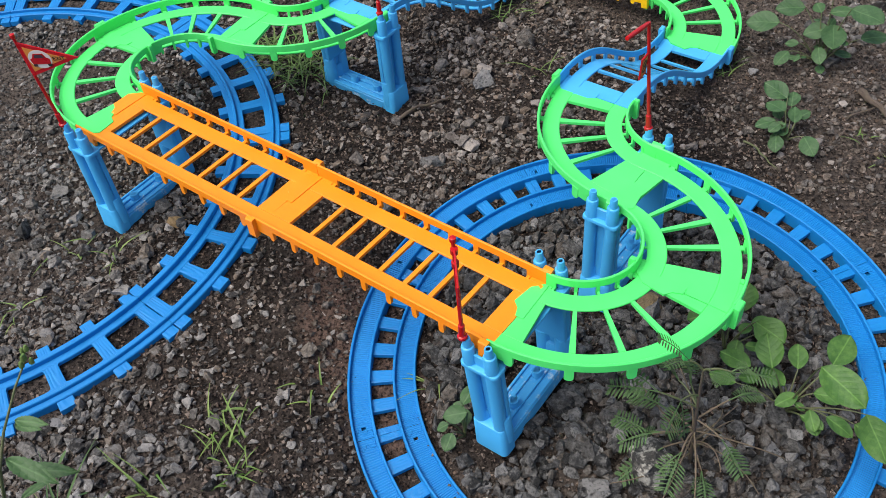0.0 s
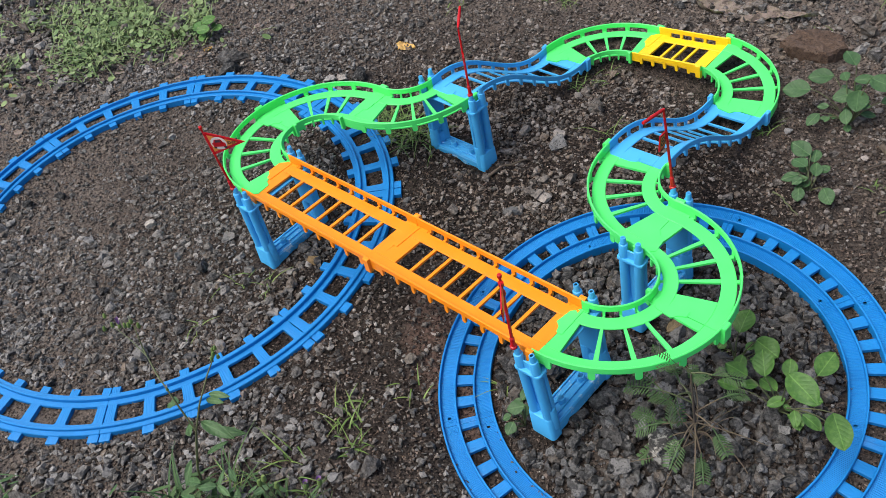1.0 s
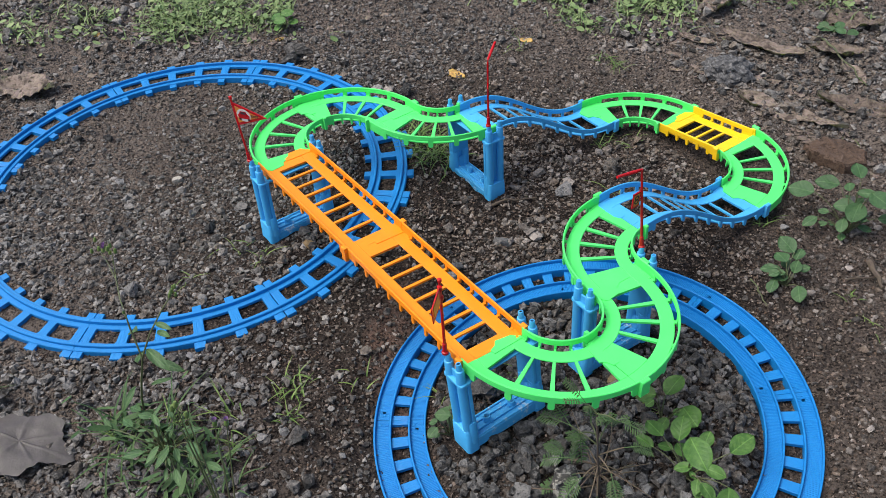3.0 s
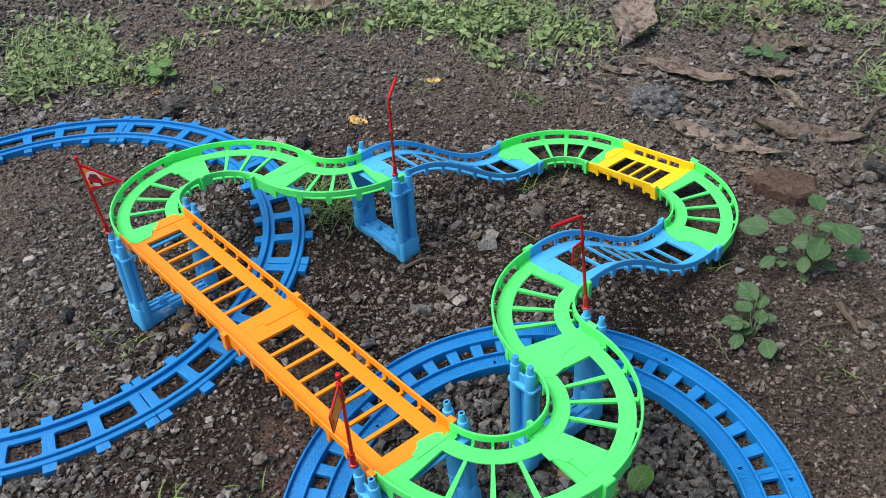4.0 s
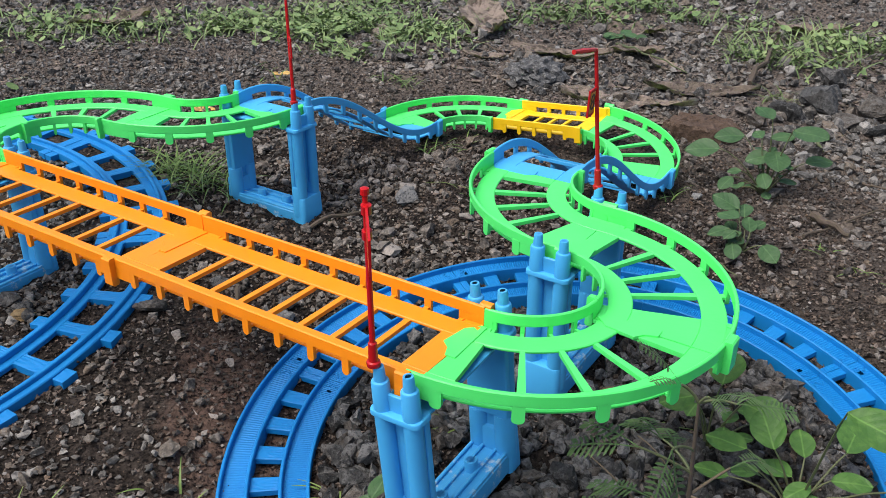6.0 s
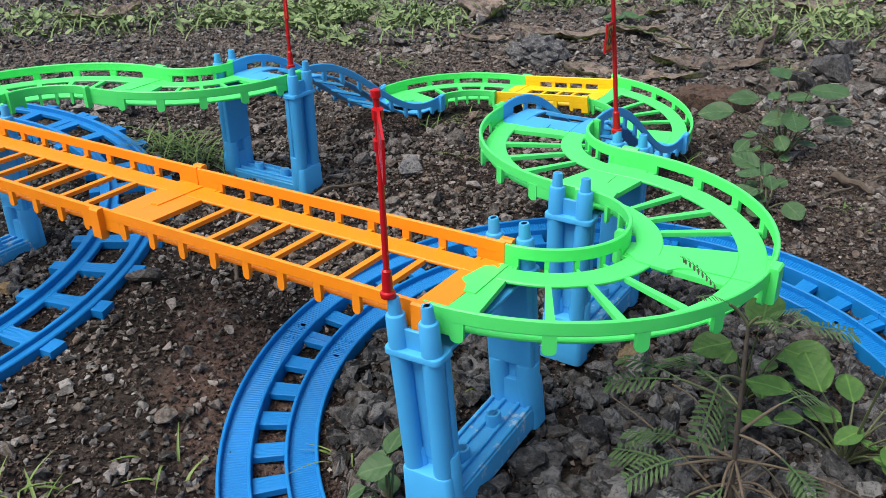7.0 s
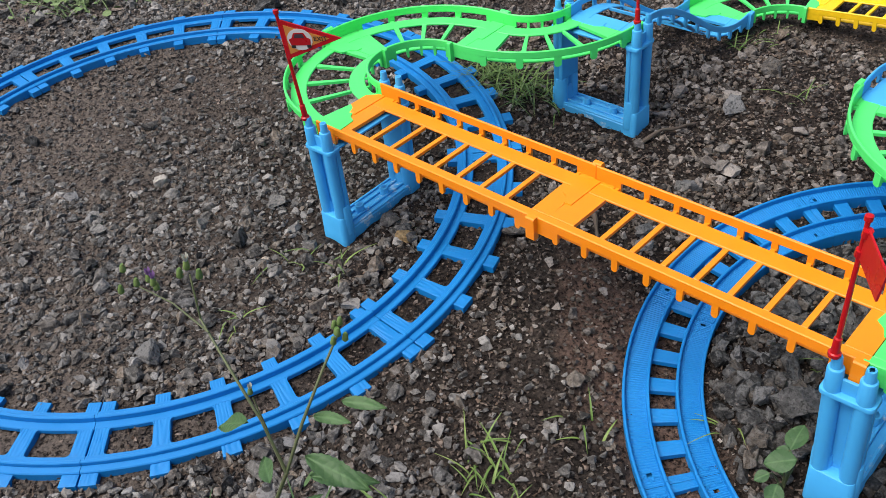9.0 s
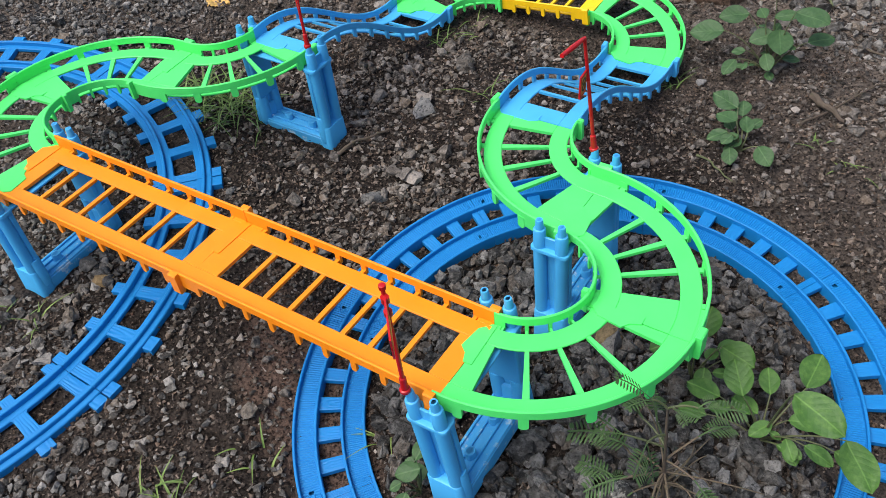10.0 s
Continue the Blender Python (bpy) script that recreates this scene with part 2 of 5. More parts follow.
def thing(name, label, category, group="", kind="", at=None):
    ob = new(name)
    ob.empty_display_size = 0.02
    if at is not None:
        ob.matrix_world = at
    return tagged(ob, label, category, group, kind)


def at_cm(x, y, z=0.0, turn=0.0, rx=0.0, ry=0.0):
    return pose(x * CM, y * CM, z * CM, rx, ry, turn)


def bar(bm, way, s0, s1, v0, v1, w0, w1, n=1, c=0.05):
    """A chamfered bar that runs from s0 to s1 along a track, in n steps; way lays (s, v, w) into space."""
    c = min(c, abs(v1 - v0) * 0.3, abs(w1 - w0) * 0.3)
    ring = [(v0 + c, w0), (v1 - c, w0), (v1, w0 + c), (v1, w1 - c), (v1 - c, w1), (v0 + c, w1), (v0, w1 - c), (v0, w0 + c)]
    rows = [[bm.verts.new(way(s0 + (s1 - s0) * k / n, v, w)) for v, w in ring] for k in range(n + 1)]
    for a, b in zip(rows, rows[1:]):
        for i in range(8):
            bm.faces.new((a[i], a[(i + 1) % 8], b[(i + 1) % 8], b[i]))
    bm.faces.new(rows[0])
    bm.faces.new(rows[-1][::-1])


def tube(bm, points, radii, n=10, cap=True):
    """A round bar through points, with a radius at each."""
    rows = []
    for i, p in enumerate(points):
        p = Vector(p)
        d = (Vector(points[min(i + 1, len(points) - 1)]) - Vector(points[max(i - 1, 0)])).normalized()
        u = d.cross(Vector((0.3, 0.9, 0.1)) if abs(d.z) > 0.9 else Vector((0, 0, 1))).normalized()
        w = d.cross(u)
        rows.append([bm.verts.new(CM * (p + radii[i] * (math.cos(a) * u + math.sin(a) * w))) for a in [2 * math.pi * k / n for k in range(n)]])
    for a, b in zip(rows, rows[1:]):
        for i in range(n):
            bm.faces.new((a[i], a[(i + 1) % n], b[(i + 1) % n], b[i]))
    if cap:
        bm.faces.new(rows[0])
        bm.faces.new(rows[-1][::-1])


def block(bm, x0, x1, y0, y1, z0, z1, c=0.05, taper=0.0):
    """An upright chamfered block; taper draws its top in."""
    rows = []
    for z, k in ((z0, c), (z0 + c, 0), (z1 - c, taper), (z1, taper + c)):
        a0, a1, b0, b1, q = x0 + k, x1 - k, y0 + k, y1 - k, 1.5 * c
        rows.append([bm.verts.new((x * CM, y * CM, z * CM)) for x, y in
                     ((a0 + q, b0), (a1 - q, b0), (a1, b0 + q), (a1, b1 - q), (a1 - q, b1), (a0 + q, b1), (a0, b1 - q), (a0, b0 + q))])
    for a, b in zip(rows, rows[1:]):
        for i in range(8):
            bm.faces.new((a[i], a[(i + 1) % 8], b[(i + 1) % 8], b[i]))
    bm.faces.new(rows[0])
    bm.faces.new(rows[-1][::-1])


def stud(bm, way, s, r, v0, v1, top, low):
    """An upright rib with a round lower end."""
    ring = [(s - r, top)] + [(s - r * math.cos(a), low + r - r * math.sin(a)) for a in [k * math.pi / 6 for k in range(7)]] + [(s + r, top)]
    a, b = [[bm.verts.new(way(q, v, w)) for q, w in ring] for v in (v0, v1)]
    bm.faces.new(a)
    bm.faces.new(b[::-1])
    for i in range(len(ring)):
        j = (i + 1) % len(ring)
        bm.faces.new((a[i], b[i], b[j], a[j]))


def grained(bm, way, s0, s1, v0, v1, w0, w1, seed, lines=5.0, deep=0.035, nu=15, nv=12):
    """A board along v with arched wood grain moulded into its top."""
    rng = random.Random(seed)
    peak, side, reach = rng.uniform(-0.6, 0.6), rng.uniform(-0.4, 0.4), rng.uniform(0.35, 0.8)
    top = []
    for j in range(nv + 1):
        v = 2 * j / nv - 1
        row = []
        for i in range(nu + 1):
            u = 2 * i / nu - 1
            ring = math.sqrt((u - side) ** 2 + reach * max(v - peak, 0.0) ** 2) + 0.04 * math.sin(9 * v + seed)
            rim = i in (0, nu) or j in (0, nv)
            w = w1 - 0.03 if rim else w1 - deep * (0.5 - 0.5 * math.cos(2 * math.pi * lines * ring / 1.4)) ** 2
            row.append(bm.verts.new(way(s0 + (s1 - s0) * i / nu, v0 + (v1 - v0) * j / nv, w)))
        top.append(row)
    for a, b in zip(top, top[1:]):
        for i in range(nu):
            bm.faces.new((a[i], a[i + 1], b[i + 1], b[i]))
    edge = top[0] + [r[-1] for r in top[1:]] + top[-1][-2::-1] + [r[0] for r in top[-2:0:-1]]
    grid = [(i, 0) for i in range(nu + 1)] + [(nu, j) for j in range(1, nv + 1)] + [(i, nv) for i in range(nu - 1, -1, -1)] + [(0, j) for j in range(nv - 1, 0, -1)]
    foot = [bm.verts.new(way(s0 + (s1 - s0) * i / nu, v0 + (v1 - v0) * j / nv, w0)) for i, j in grid]
    for k in range(len(edge)):
        q = (k + 1) % len(edge)
        bm.faces.new((edge[k], edge[q], foot[q], foot[k]))
    bm.faces.new(foot[::-1])


def cushion(bm, x0, x1, y0, y1, z0, z1, r=0.3, c=0.1, draft=0.0):
    """An upright moulded block with round corners of radius r and a soft upper edge; draft draws its top in."""
    rows = []
    for z, k in ((z0, 0.0), (z1 - c, draft), (z1 - 0.3 * c, draft + 0.28 * c), (z1, draft + c)):
        a0, a1, b0, b1 = x0 + k, x1 - k, y0 + k, y1 - k
        row = []
        for cx, cy, start in ((a1 - r, b1 - r, 0), (a0 + r, b1 - r, 1), (a0 + r, b0 + r, 2), (a1 - r, b0 + r, 3)):
            row += [bm.verts.new(((cx + r * math.cos(t)) * CM, (cy + r * math.sin(t)) * CM, z * CM)) for t in [(start + i / 5) * math.pi / 2 for i in range(6)]]
        rows.append(row)
    n = len(rows[0])
    for a, b in zip(rows, rows[1:]):
        for i in range(n):
            bm.faces.new((a[i], a[(i + 1) % n], b[(i + 1) % n], b[i]))
    bm.faces.new(rows[0][::-1])
    bm.faces.new(rows[-1])


def straight(s, v, w):
    return (s * CM, v * CM, w * CM)


R = 6.7          # middle of a raised curve
HALF = 3.1       # half the width of a raised track
EDGE = 2.72      # half the width of the deck between the side walls
TOP, SILL = 0.92, 0.33    # side wall above the deck, and where its windows end
DECK = 7.65      # height of the raised deck
LOW = 1.25       # height of the deck that lies on the soil
LONG = 18.0      # a long straight piece
SHORT = 9.0      # a short straight piece
RUN = 18.6       # plan length of a slope


def bend(side):
    def way(s, v, w):
        a = s / R
        r = R - side * v
        return (r * math.sin(a) * CM, side * (R - r * math.cos(a)) * CM, w * CM)
    return way


def slope(s, v, w):
    u = s / RUN
    drop = (DECK - LOW) * (0.5 - 0.5 * math.cos(math.pi * u))
    return (s * CM, v * CM, (w - drop + 0.40 * math.sin(2 * math.pi * u)) * CM)


def raised_piece(name, way, length, cells, mat, label, category, ends=(1.65, 1.27), step=0.6, group="", tongues=(1, 0)):
    """A toy track piece: ladder deck, two windowed side walls, a clip and a tongue at its far end."""
    ob = thing(name, label, category, group)
    n = lambda a, b: max(1, round((b - a) / step))
    a, b = ends[0], length - ends[1]
    pitch = (b - a) / cells
    bm = bmesh.new()
    for sgn in (-1, 1):
        v0, v1 = sorted((sgn * 1.55, sgn * EDGE))
        bar(bm, way, 0, length, v0, v1, -0.17, 0, n(0, length), 0.05)
    bar(bm, way, 0.02, a, -1.56, 1.56, -0.245, -0.005, n(0, a), 0.03)
    bar(bm, way, b, length - 0.02, -1.56, 1.56, -0.245, -0.005, n(0, ends[1]), 0.03)
    part("deck", bm, mat, ob)
    for end, there in zip((0, length), tongues):
        if there:
            # flat tongue with slanted corners that laps over the next piece
            out = 1 if end else -1
            bm = bmesh.new()
            ring = [(-0.4, -0.1), (0.1, -0.1), (0.35, 0.45), (0.85, 0.75), (0.85, 2.2), (0.35, 2.6), (0.1, 2.86), (-0.4, 2.86)]
            top = [bm.verts.new(way(end + out * p, q, 0.05)) for p, q in ring]
            low = [bm.verts.new(way(end + out * p, q * 1.005, -0.1)) for p, q in ring]
            bm.faces.new(top)
            for k in range(len(ring)):
                bm.faces.new((top[k], top[k - 1], low[k - 1], low[k]))
            part("tongue", bm, mat, ob, smooth=0)
    for k in range(1, cells):
        bm = bmesh.new()
        s = a + k * pitch
        bar(bm, way, s - 0.15, s + 0.15, -1.58, 1.58, -0.24, -0.03, 1, 0.07)
        part("rung", bm, mat, ob)
    for sgn in (-1, 1):
        bm = bmesh.new()
        v0, v1 = sorted((sgn * (HALF - 0.17), sgn * HALF))
        e0, e1 = sorted((sgn * (EDGE - 0.05), sgn * (HALF - 0.05)))
        bar(bm, way, 0, length, v0, v1, SILL, TOP, n(0, length), 0.05)
        for s0, s1 in ((0.01, a - 0.3), (b + 0.3, length - 0.01)):
            bar(bm, way, s0, s1, v0 + 0.006, v1 - 0.006, -0.22, SILL + 0.1, n(s0, s1), 0.04)
            bar(bm, way, s0, s1, e0, e1, -0.165, -0.01, n(s0, s1), 0.03)
        for k in range(cells + 1):
            s = a - 0.12 + k * (b - a + 0.24) / cells
            stud(bm, way, s, 0.18, v0 + 0.010, v1 + 0.03, SILL + 0.1, -0.44)
            bar(bm, way, s - 0.12, s + 0.12, e0, e1, -0.16, -0.02, 1, 0.03)
        rail = part("side_rail", bm, mat, ob)
        bm = bmesh.new()
        c0, c1 = sorted((sgn * (HALF - 0.1), sgn * (HALF + 0.32)))
        bar(bm, way, length - 0.29, length + 0.29, c0, c1, -0.52, TOP + 0.08, 1, 0.08)
        part("clip", bm, mat, rail)
    return ob


# ---- ground ----
RING = (21.96, 7.39, 16.58)
OVAL = (-31.95, -8.1, 24.42)
BASES = [(-17.25, -0.45, 0), (17.85, -0.05, 0), (17.75, 13.4, 0), (-11.3, 19.65, 90)]


def ring_level(x, y):
    """Height of the underside of the small loop, which leans with the soil."""
    return -2.1 - 0.055 * (x - 22.4) + 0.089 * (y - 7)


def oval_level(x, y):
    """Height of the underside of the large loop."""
    return 0.66 - 0.051 * (x + 33) + 0.041 * (y + 7)


def lattice(n, seed):
    return np.random.default_rng(seed).random((n, n))


def relief(x, y, cell, seed):
    """Smooth value noise over the plan, 0 to 1."""
    g = lattice(256, seed)
    x, y = x / cell, y / cell
    i, j = np.floor(x).astype(int), np.floor(y).astype(int)
    u, v = x - i, y - j
    u, v = u * u * (3 - 2 * u), v * v * (3 - 2 * v)
    at = lambda p, q: g[p % 256, q % 256]
    return (at(i, j) * (1 - u) + at(i + 1, j) * u) * (1 - v) + (at(i, j + 1) * (1 - u) + at(i + 1, j + 1) * u) * v


def soil_height(x, y):
    """Height of the soil, in centimetres, over the plan in centimetres."""
    x, y = np.asarray(x, float), np.asarray(y, float)
    h = 0.5 * (relief(x, y, 23, 1) - 0.5) + 0.45 * (relief(x, y, 6, 2) - 0.5) + 0.55 * (relief(x, y, 1.7, 3) - 0.5) + 0.42 * (relief(x, y, 0.85, 4) - 0.5)
    reach = np.clip(np.hypot(x, y - 10) / 140, 0, 1)
    level = (-0.40 - 0.012 * x + 0.018 * (y - 10)) * np.where(reach < 1, 1.0, 1.0 / np.maximum(np.hypot(x, y - 10) / 140, 1.0))
    ring = np.exp(-(np.abs(np.hypot(x - RING[0], y - RING[1]) - RING[2]) / 4.5) ** 2)
    oval = np.exp(-(np.abs(np.hypot(x - OVAL[0], y - OVAL[1]) - OVAL[2]) / 7.0) ** 2)
    level = level + oval * (oval_level(x, y) - 0.1 - level)
    level = level + ring * (ring_level(x, y) - 0.1 - level)
    return level + h * (1 - 0.6 * np.maximum(ring, oval))


def build_ground():
    near_x, near_y = np.arange(-120, 62.1, 0.52), np.arange(-52, 135.1, 0.52)
    far = np.array([6, 16, 40, 100, 260, 700, 2000, 5000, 12000.0])
    xs = np.concatenate([near_x[0] - far[::-1], near_x, near_x[-1] + far])
    ys = np.concatenate([near_y[0] - far[::-1], near_y, near_y[-1] + far])
    gx, gy = np.meshgrid(xs, ys)
    co = np.stack([gx, gy, soil_height(gx, gy)], -1).reshape(-1, 3) * CM
    w, h = len(xs), len(ys)
    i = np.arange(w * h).reshape(h, w)
    quads = np.stack([i[:-1, :-1], i[:-1, 1:], i[1:, 1:], i[1:, :-1]], -1).reshape(-1, 4)
    me = bpy.data.meshes.new("ground")
    me.vertices.add(len(co))
    me.vertices.foreach_set("co", co.ravel())
    me.loops.add(quads.size)
    me.loops.foreach_set("vertex_index", quads.ravel())
    me.polygons.add(len(quads))
    me.polygons.foreach_set("loop_start", np.arange(0, quads.size, 4))
    me.update(calc_edges=True)
    me.polygons.foreach_set("use_smooth", [True] * len(quads))
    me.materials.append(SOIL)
    tagged(new("ground", me), "dark damp soil with crumbs and grit", "ground", kind="structure")


build_ground()


def on_track(x, y, spare=0.0):
    """Whether a place of the plan lies under a track or a pillar's foot."""
    d = np.abs(np.hypot(x - RING[0], y - RING[1]) - RING[2]) < 2.3 + spare
    d |= np.abs(np.hypot(x - OVAL[0], y - OVAL[1]) - OVAL[2]) < 2.4 + spare
    for bx, by, turn in BASES:
        e, f = (x - bx, y - by) if not turn else (y - by, x - bx)
        d |= (np.abs(e) < 1.3 + spare) & (np.abs(f) < 4.4 + spare)
    # the far end of the raised loop, which lies on the soil
    far = (np.abs(np.hypot(np.maximum(np.abs(x) - 4.3, 0), np.maximum(y - 38.4, 0)) - R) < HALF + 0.5 + spare) & (y > 33)
    return d | far


def lump_shapes(count, points, seed, rough=False):
    """Angular stone shapes as unit vertices and triangles."""
    rng = np.random.default_rng(seed)
    out = []
    for _ in range(count):
        p = rng.normal(size=(points, 3))
        p *= rng.uniform(0.72, 1.18, (points, 1)) / np.linalg.norm(p, axis=1)[:, None]
        bm = bmesh.new()
        for q in p:
            bm.verts.new(q)
        bmesh.ops.convex_hull(bm, input=bm.verts)
        for v in [v for v in bm.verts if not v.link_faces]:
            bm.verts.remove(v)
        bmesh.ops.triangulate(bm, faces=bm.faces)
        if rough:
            bmesh.ops.subdivide_edges(bm, edges=bm.edges[:], cuts=1, use_grid_fill=True)
            bmesh.ops.triangulate(bm, faces=bm.faces)
            for v in bm.verts:
                v.co += Vector(rng.normal(size=3)) * 0.055
        bm.verts.index_update()
        out.append((np.array([v.co[:] for v in bm.verts]), np.array([[v.index for v in f.verts] for f in bm.faces])))
        bm.free()
    return out


def scatter(name, label, category, mat, x, y, size, seed, shapes, sink=0.26, flat=1.0):
    """Many small stones in one mesh."""
    rng = np.random.default_rng(seed)
    n = len(x)
    pick = rng.integers(0, len(shapes), n)
    turn = rng.normal(size=(n, 3, 3))
    turn = np.linalg.qr(turn)[0]
    grow = size[:, None] * np.stack([rng.uniform(0.8, 1.3, n), rng.uniform(0.7, 1.1, n), flat * rng.uniform(0.55, 0.95, n)], -1)
    # trodden into the mud inside the large loop
    deep = sink + 0.26 * np.clip((OVAL[2] - 3 - np.hypot(x - OVAL[0], y - OVAL[1])) / 4, 0, 1)
    z = soil_height(x, y) + grow[:, 2] * (1 - 2 * deep) * 0.9
    spin = rng.uniform(0, 2 * np.pi, n)
    cos, sin = np.cos(spin), np.sin(spin)
    verts, faces, base = [], [], 0
    for k, (co, tri) in enumerate(shapes):
        at = np.nonzero(pick == k)[0]
        p = np.einsum("vj,nij->nvi", co, turn[at]) * grow[at][:, None, :]
        px = p[..., 0] * cos[at][:, None] - p[..., 1] * sin[at][:, None] + x[at][:, None]
        py = p[..., 0] * sin[at][:, None] + p[..., 1] * cos[at][:, None] + y[at][:, None]
        pz = p[..., 2] + z[at][:, None]
        verts.append(np.stack([px, py, pz], -1).reshape(-1, 3))
        faces.append((tri[None] + (base + np.arange(len(at)) * len(co))[:, None, None]).reshape(-1, 3))
        base += len(at) * len(co)
    verts, faces = np.concatenate(verts) * CM, np.concatenate(faces)
    me = bpy.data.meshes.new(name)
    me.vertices.add(len(verts))
    me.vertices.foreach_set("co", verts.ravel())
    me.loops.add(faces.size)
    me.loops.foreach_set("vertex_index", faces.ravel())
    me.polygons.add(len(faces))
    me.polygons.foreach_set("loop_start", np.arange(0, faces.size, 3))
    me.update(calc_edges=True)
    me.shade_flat()
    me.materials.append(mat)
    return tagged(new(name, me), label, category, kind="stuff")


def gravel():
    rng = np.random.default_rng(11)
    tiny, small, middle, large, rugged = lump_shapes(16, 6, 4), lump_shapes(16, 8, 5), lump_shapes(16, 12, 6), lump_shapes(18, 16, 7, True), lump_shapes(18, 11, 8, True)
    # crumbs, pebbles and chips, thick round the tracks and thinner far off
    near, wide = (-66, 46, -42, 60), (-118, 58, -50, 132)
    for name, label, count, lo, hi, shapes, spare, seed, area, mat, bare in (
            ("soil_crumbs", "fine dark brown crumbs of soil", 36000, 0.07, 0.25, tiny, -9, 21, near, CRUMB, 1.0),
            ("soil_grit", "thick crust of fine dark brown soil grains", 52000, 0.06, 0.20, tiny, -9, 41, (-16, 44, -30, 52), CRUMB, 1.0),
            ("gravel", "dark grey broken basalt gravel on soil", 42000, 0.10, 0.27, small, 0.1, 22, near, GRAVEL, 0.5),
            ("gravel_chips", "angular dark grey basalt chips", 19500, 0.20, 0.42, middle, 0.35, 23, near, GRAVEL, 0.25),
            ("rubble", "rough broken basalt lumps lying in gravel", 900, 0.40, 0.80, large, 0.8, 25, near, GRAVEL, 0.12),
            ("pale_grit", "scattered pale grains of grit", 2600, 0.04, 0.10, small, 0.1, 26, near, GRIT, 1.0),
            ("far_gravel", "dark grey gravel scattered over far soil", 44000, 0.15, 0.50, small, 0.4, 24, wide, GRAVEL, 0.45),
            ("far_rubble", "dark stones and clods strewn over far soil", 2600, 0.40, 1.00, middle, 0.8, 34, wide, GRAVEL, 0.3)):
        x, y = rng.uniform(area[0], area[1], count * 4), rng.uniform(area[2], area[3], count * 4)
        # the same bare smears of earth show through at every size
        cover = relief(x, y, 5, 31) * 0.45 + relief(x, y, 14, 32) * 0.55 + 0.12 * (relief(x, y, 2, seed) - 0.5)
        # the rusty strip between the loops is nearly bare
        e, f = (x - 4.5) * 0.839 - (y + 3.5) * 0.545, (x - 4.5) * 0.545 + (y + 3.5) * 0.839
        cover = cover - 0.22 * np.exp(-(e / 15) ** 2 - (f / 3.2) ** 2)
        keep = rng.random(len(x)) < np.clip((cover - 0.27) / 0.30, bare, 1)
        if area is wide:
            keep &= (x < near[0]) | (y > near[3] - 4)
        keep &= ~on_track(x, y, spare)
        bald = np.exp(-(e / 15) ** 2 - (f / 3.0) ** 2)
        keep &= (mat is not CRUMB) | (rng.random(len(x)) > 0.75 * bald)
        if mat is GRAVEL:
            # almost black stone fills the small loop instead
            keep &= (np.hypot(x - RING[0], y - RING[1]) > RING[2]) | (rng.random(len(x)) < 0.12)
        x, y = x[keep][:count], y[keep][:count]
        size = lo + (hi - lo) * rng.random(len(x)) ** 1.8
        if mat is not GRAVEL or area is wide:
            scatter(name, label, "gravel", mat, x, y, size, seed, shapes, 0.12 if hi < 0.3 else 0.08)
            continue
        # clean stone in front and in the large loop, earthy and thinner stone behind the bridge
        clean = (y < -3 + 5 * (relief(x, y, 6, 35) - 0.5)) | (np.hypot(x - OVAL[0], y - OVAL[1]) < OVAL[2]) | (x < -34) | ((x > 20) & (y > 48))
        scatter(name, label, "gravel", GRAVEL, x[clean], y[clean], size[clean], seed, shapes, 0.08)
        earthy = ~clean & (rng.random(len(x)) < np.where(x > 11, 0.58, 0.88))
        scatter("earthy_" + name, label + " caked with dark earth", "gravel", EARTH_GRAVEL, x[earthy], y[earthy], size[earthy] * np.where(x > 11, 0.85, 1.0)[earthy], seed + 1, shapes, 0.16)
    # broken bits of dead leaf and bark where the weeds begin
    x, y = np.concatenate([rng.uniform(-60, 40, 1500), rng.uniform(-100, -55, 500)]), np.concatenate([rng.uniform(54, 105, 1500), rng.uniform(-10, 60, 500)])
    keep = ~on_track(x, y, 1.0)
    scatter("leaf_litter", "scattered brown crumbs of dead leaves", "leaf litter", DRY, x[keep], y[keep], 0.2 + 0.9 * rng.random(keep.sum()) ** 2.2, 28, middle, 0.15, 0.16)
    # coarser broken stone in front of the large loop and inside the ring
    x, y = np.concatenate([rng.uniform(-48, 22, 7500), rng.uniform(7, 37, 8500)]), np.concatenate([rng.uniform(-44, -14, 7500), rng.uniform(-8, 22, 8500)])
    inside = np.hypot(x - RING[0], y - RING[1]) < RING[2] - 2.8
    thick = np.where(inside, 0.8, np.clip((relief(x, y, 9, 33) - 0.2) * 2.2, 0.15, 1))
    keep = ~on_track(x, y, 0.4) & (rng.random(len(x)) < thick) & np.where(y > -14, inside, (x < 8) | (y < -20))
    size = np.where(inside, 0.12 + 0.44 * rng.random(len(x)) ** 2.0, 0.22 + 0.36 * rng.random(len(x)) ** 1.5)
    for name, label, mat, these in (("coarse_gravel", "coarse dark grey broken basalt", COARSE, keep & ~inside), ("ring_gravel", "almost black broken basalt inside the blue ring", DARK_GRAVEL, keep & inside)):
        scatter(name, label, "gravel", mat, x[these], y[these], size[these], 29, rugged if mat is COARSE else large, 0.10, 1.0 if mat is COARSE else 1.3)
    # stone heap beyond the green curve
    x, y = rng.normal(24, 6, 260), rng.normal(63, 7, 260)
    keep = ~on_track(x, y, 1.0) & (x > 13)
    scatter("stone_heap", "heap of rough dark grey stones on soil", "gravel", GRAVEL, x[keep], y[keep], rng.uniform(0.35, 0.9, keep.sum()), 27, large)


gravel()


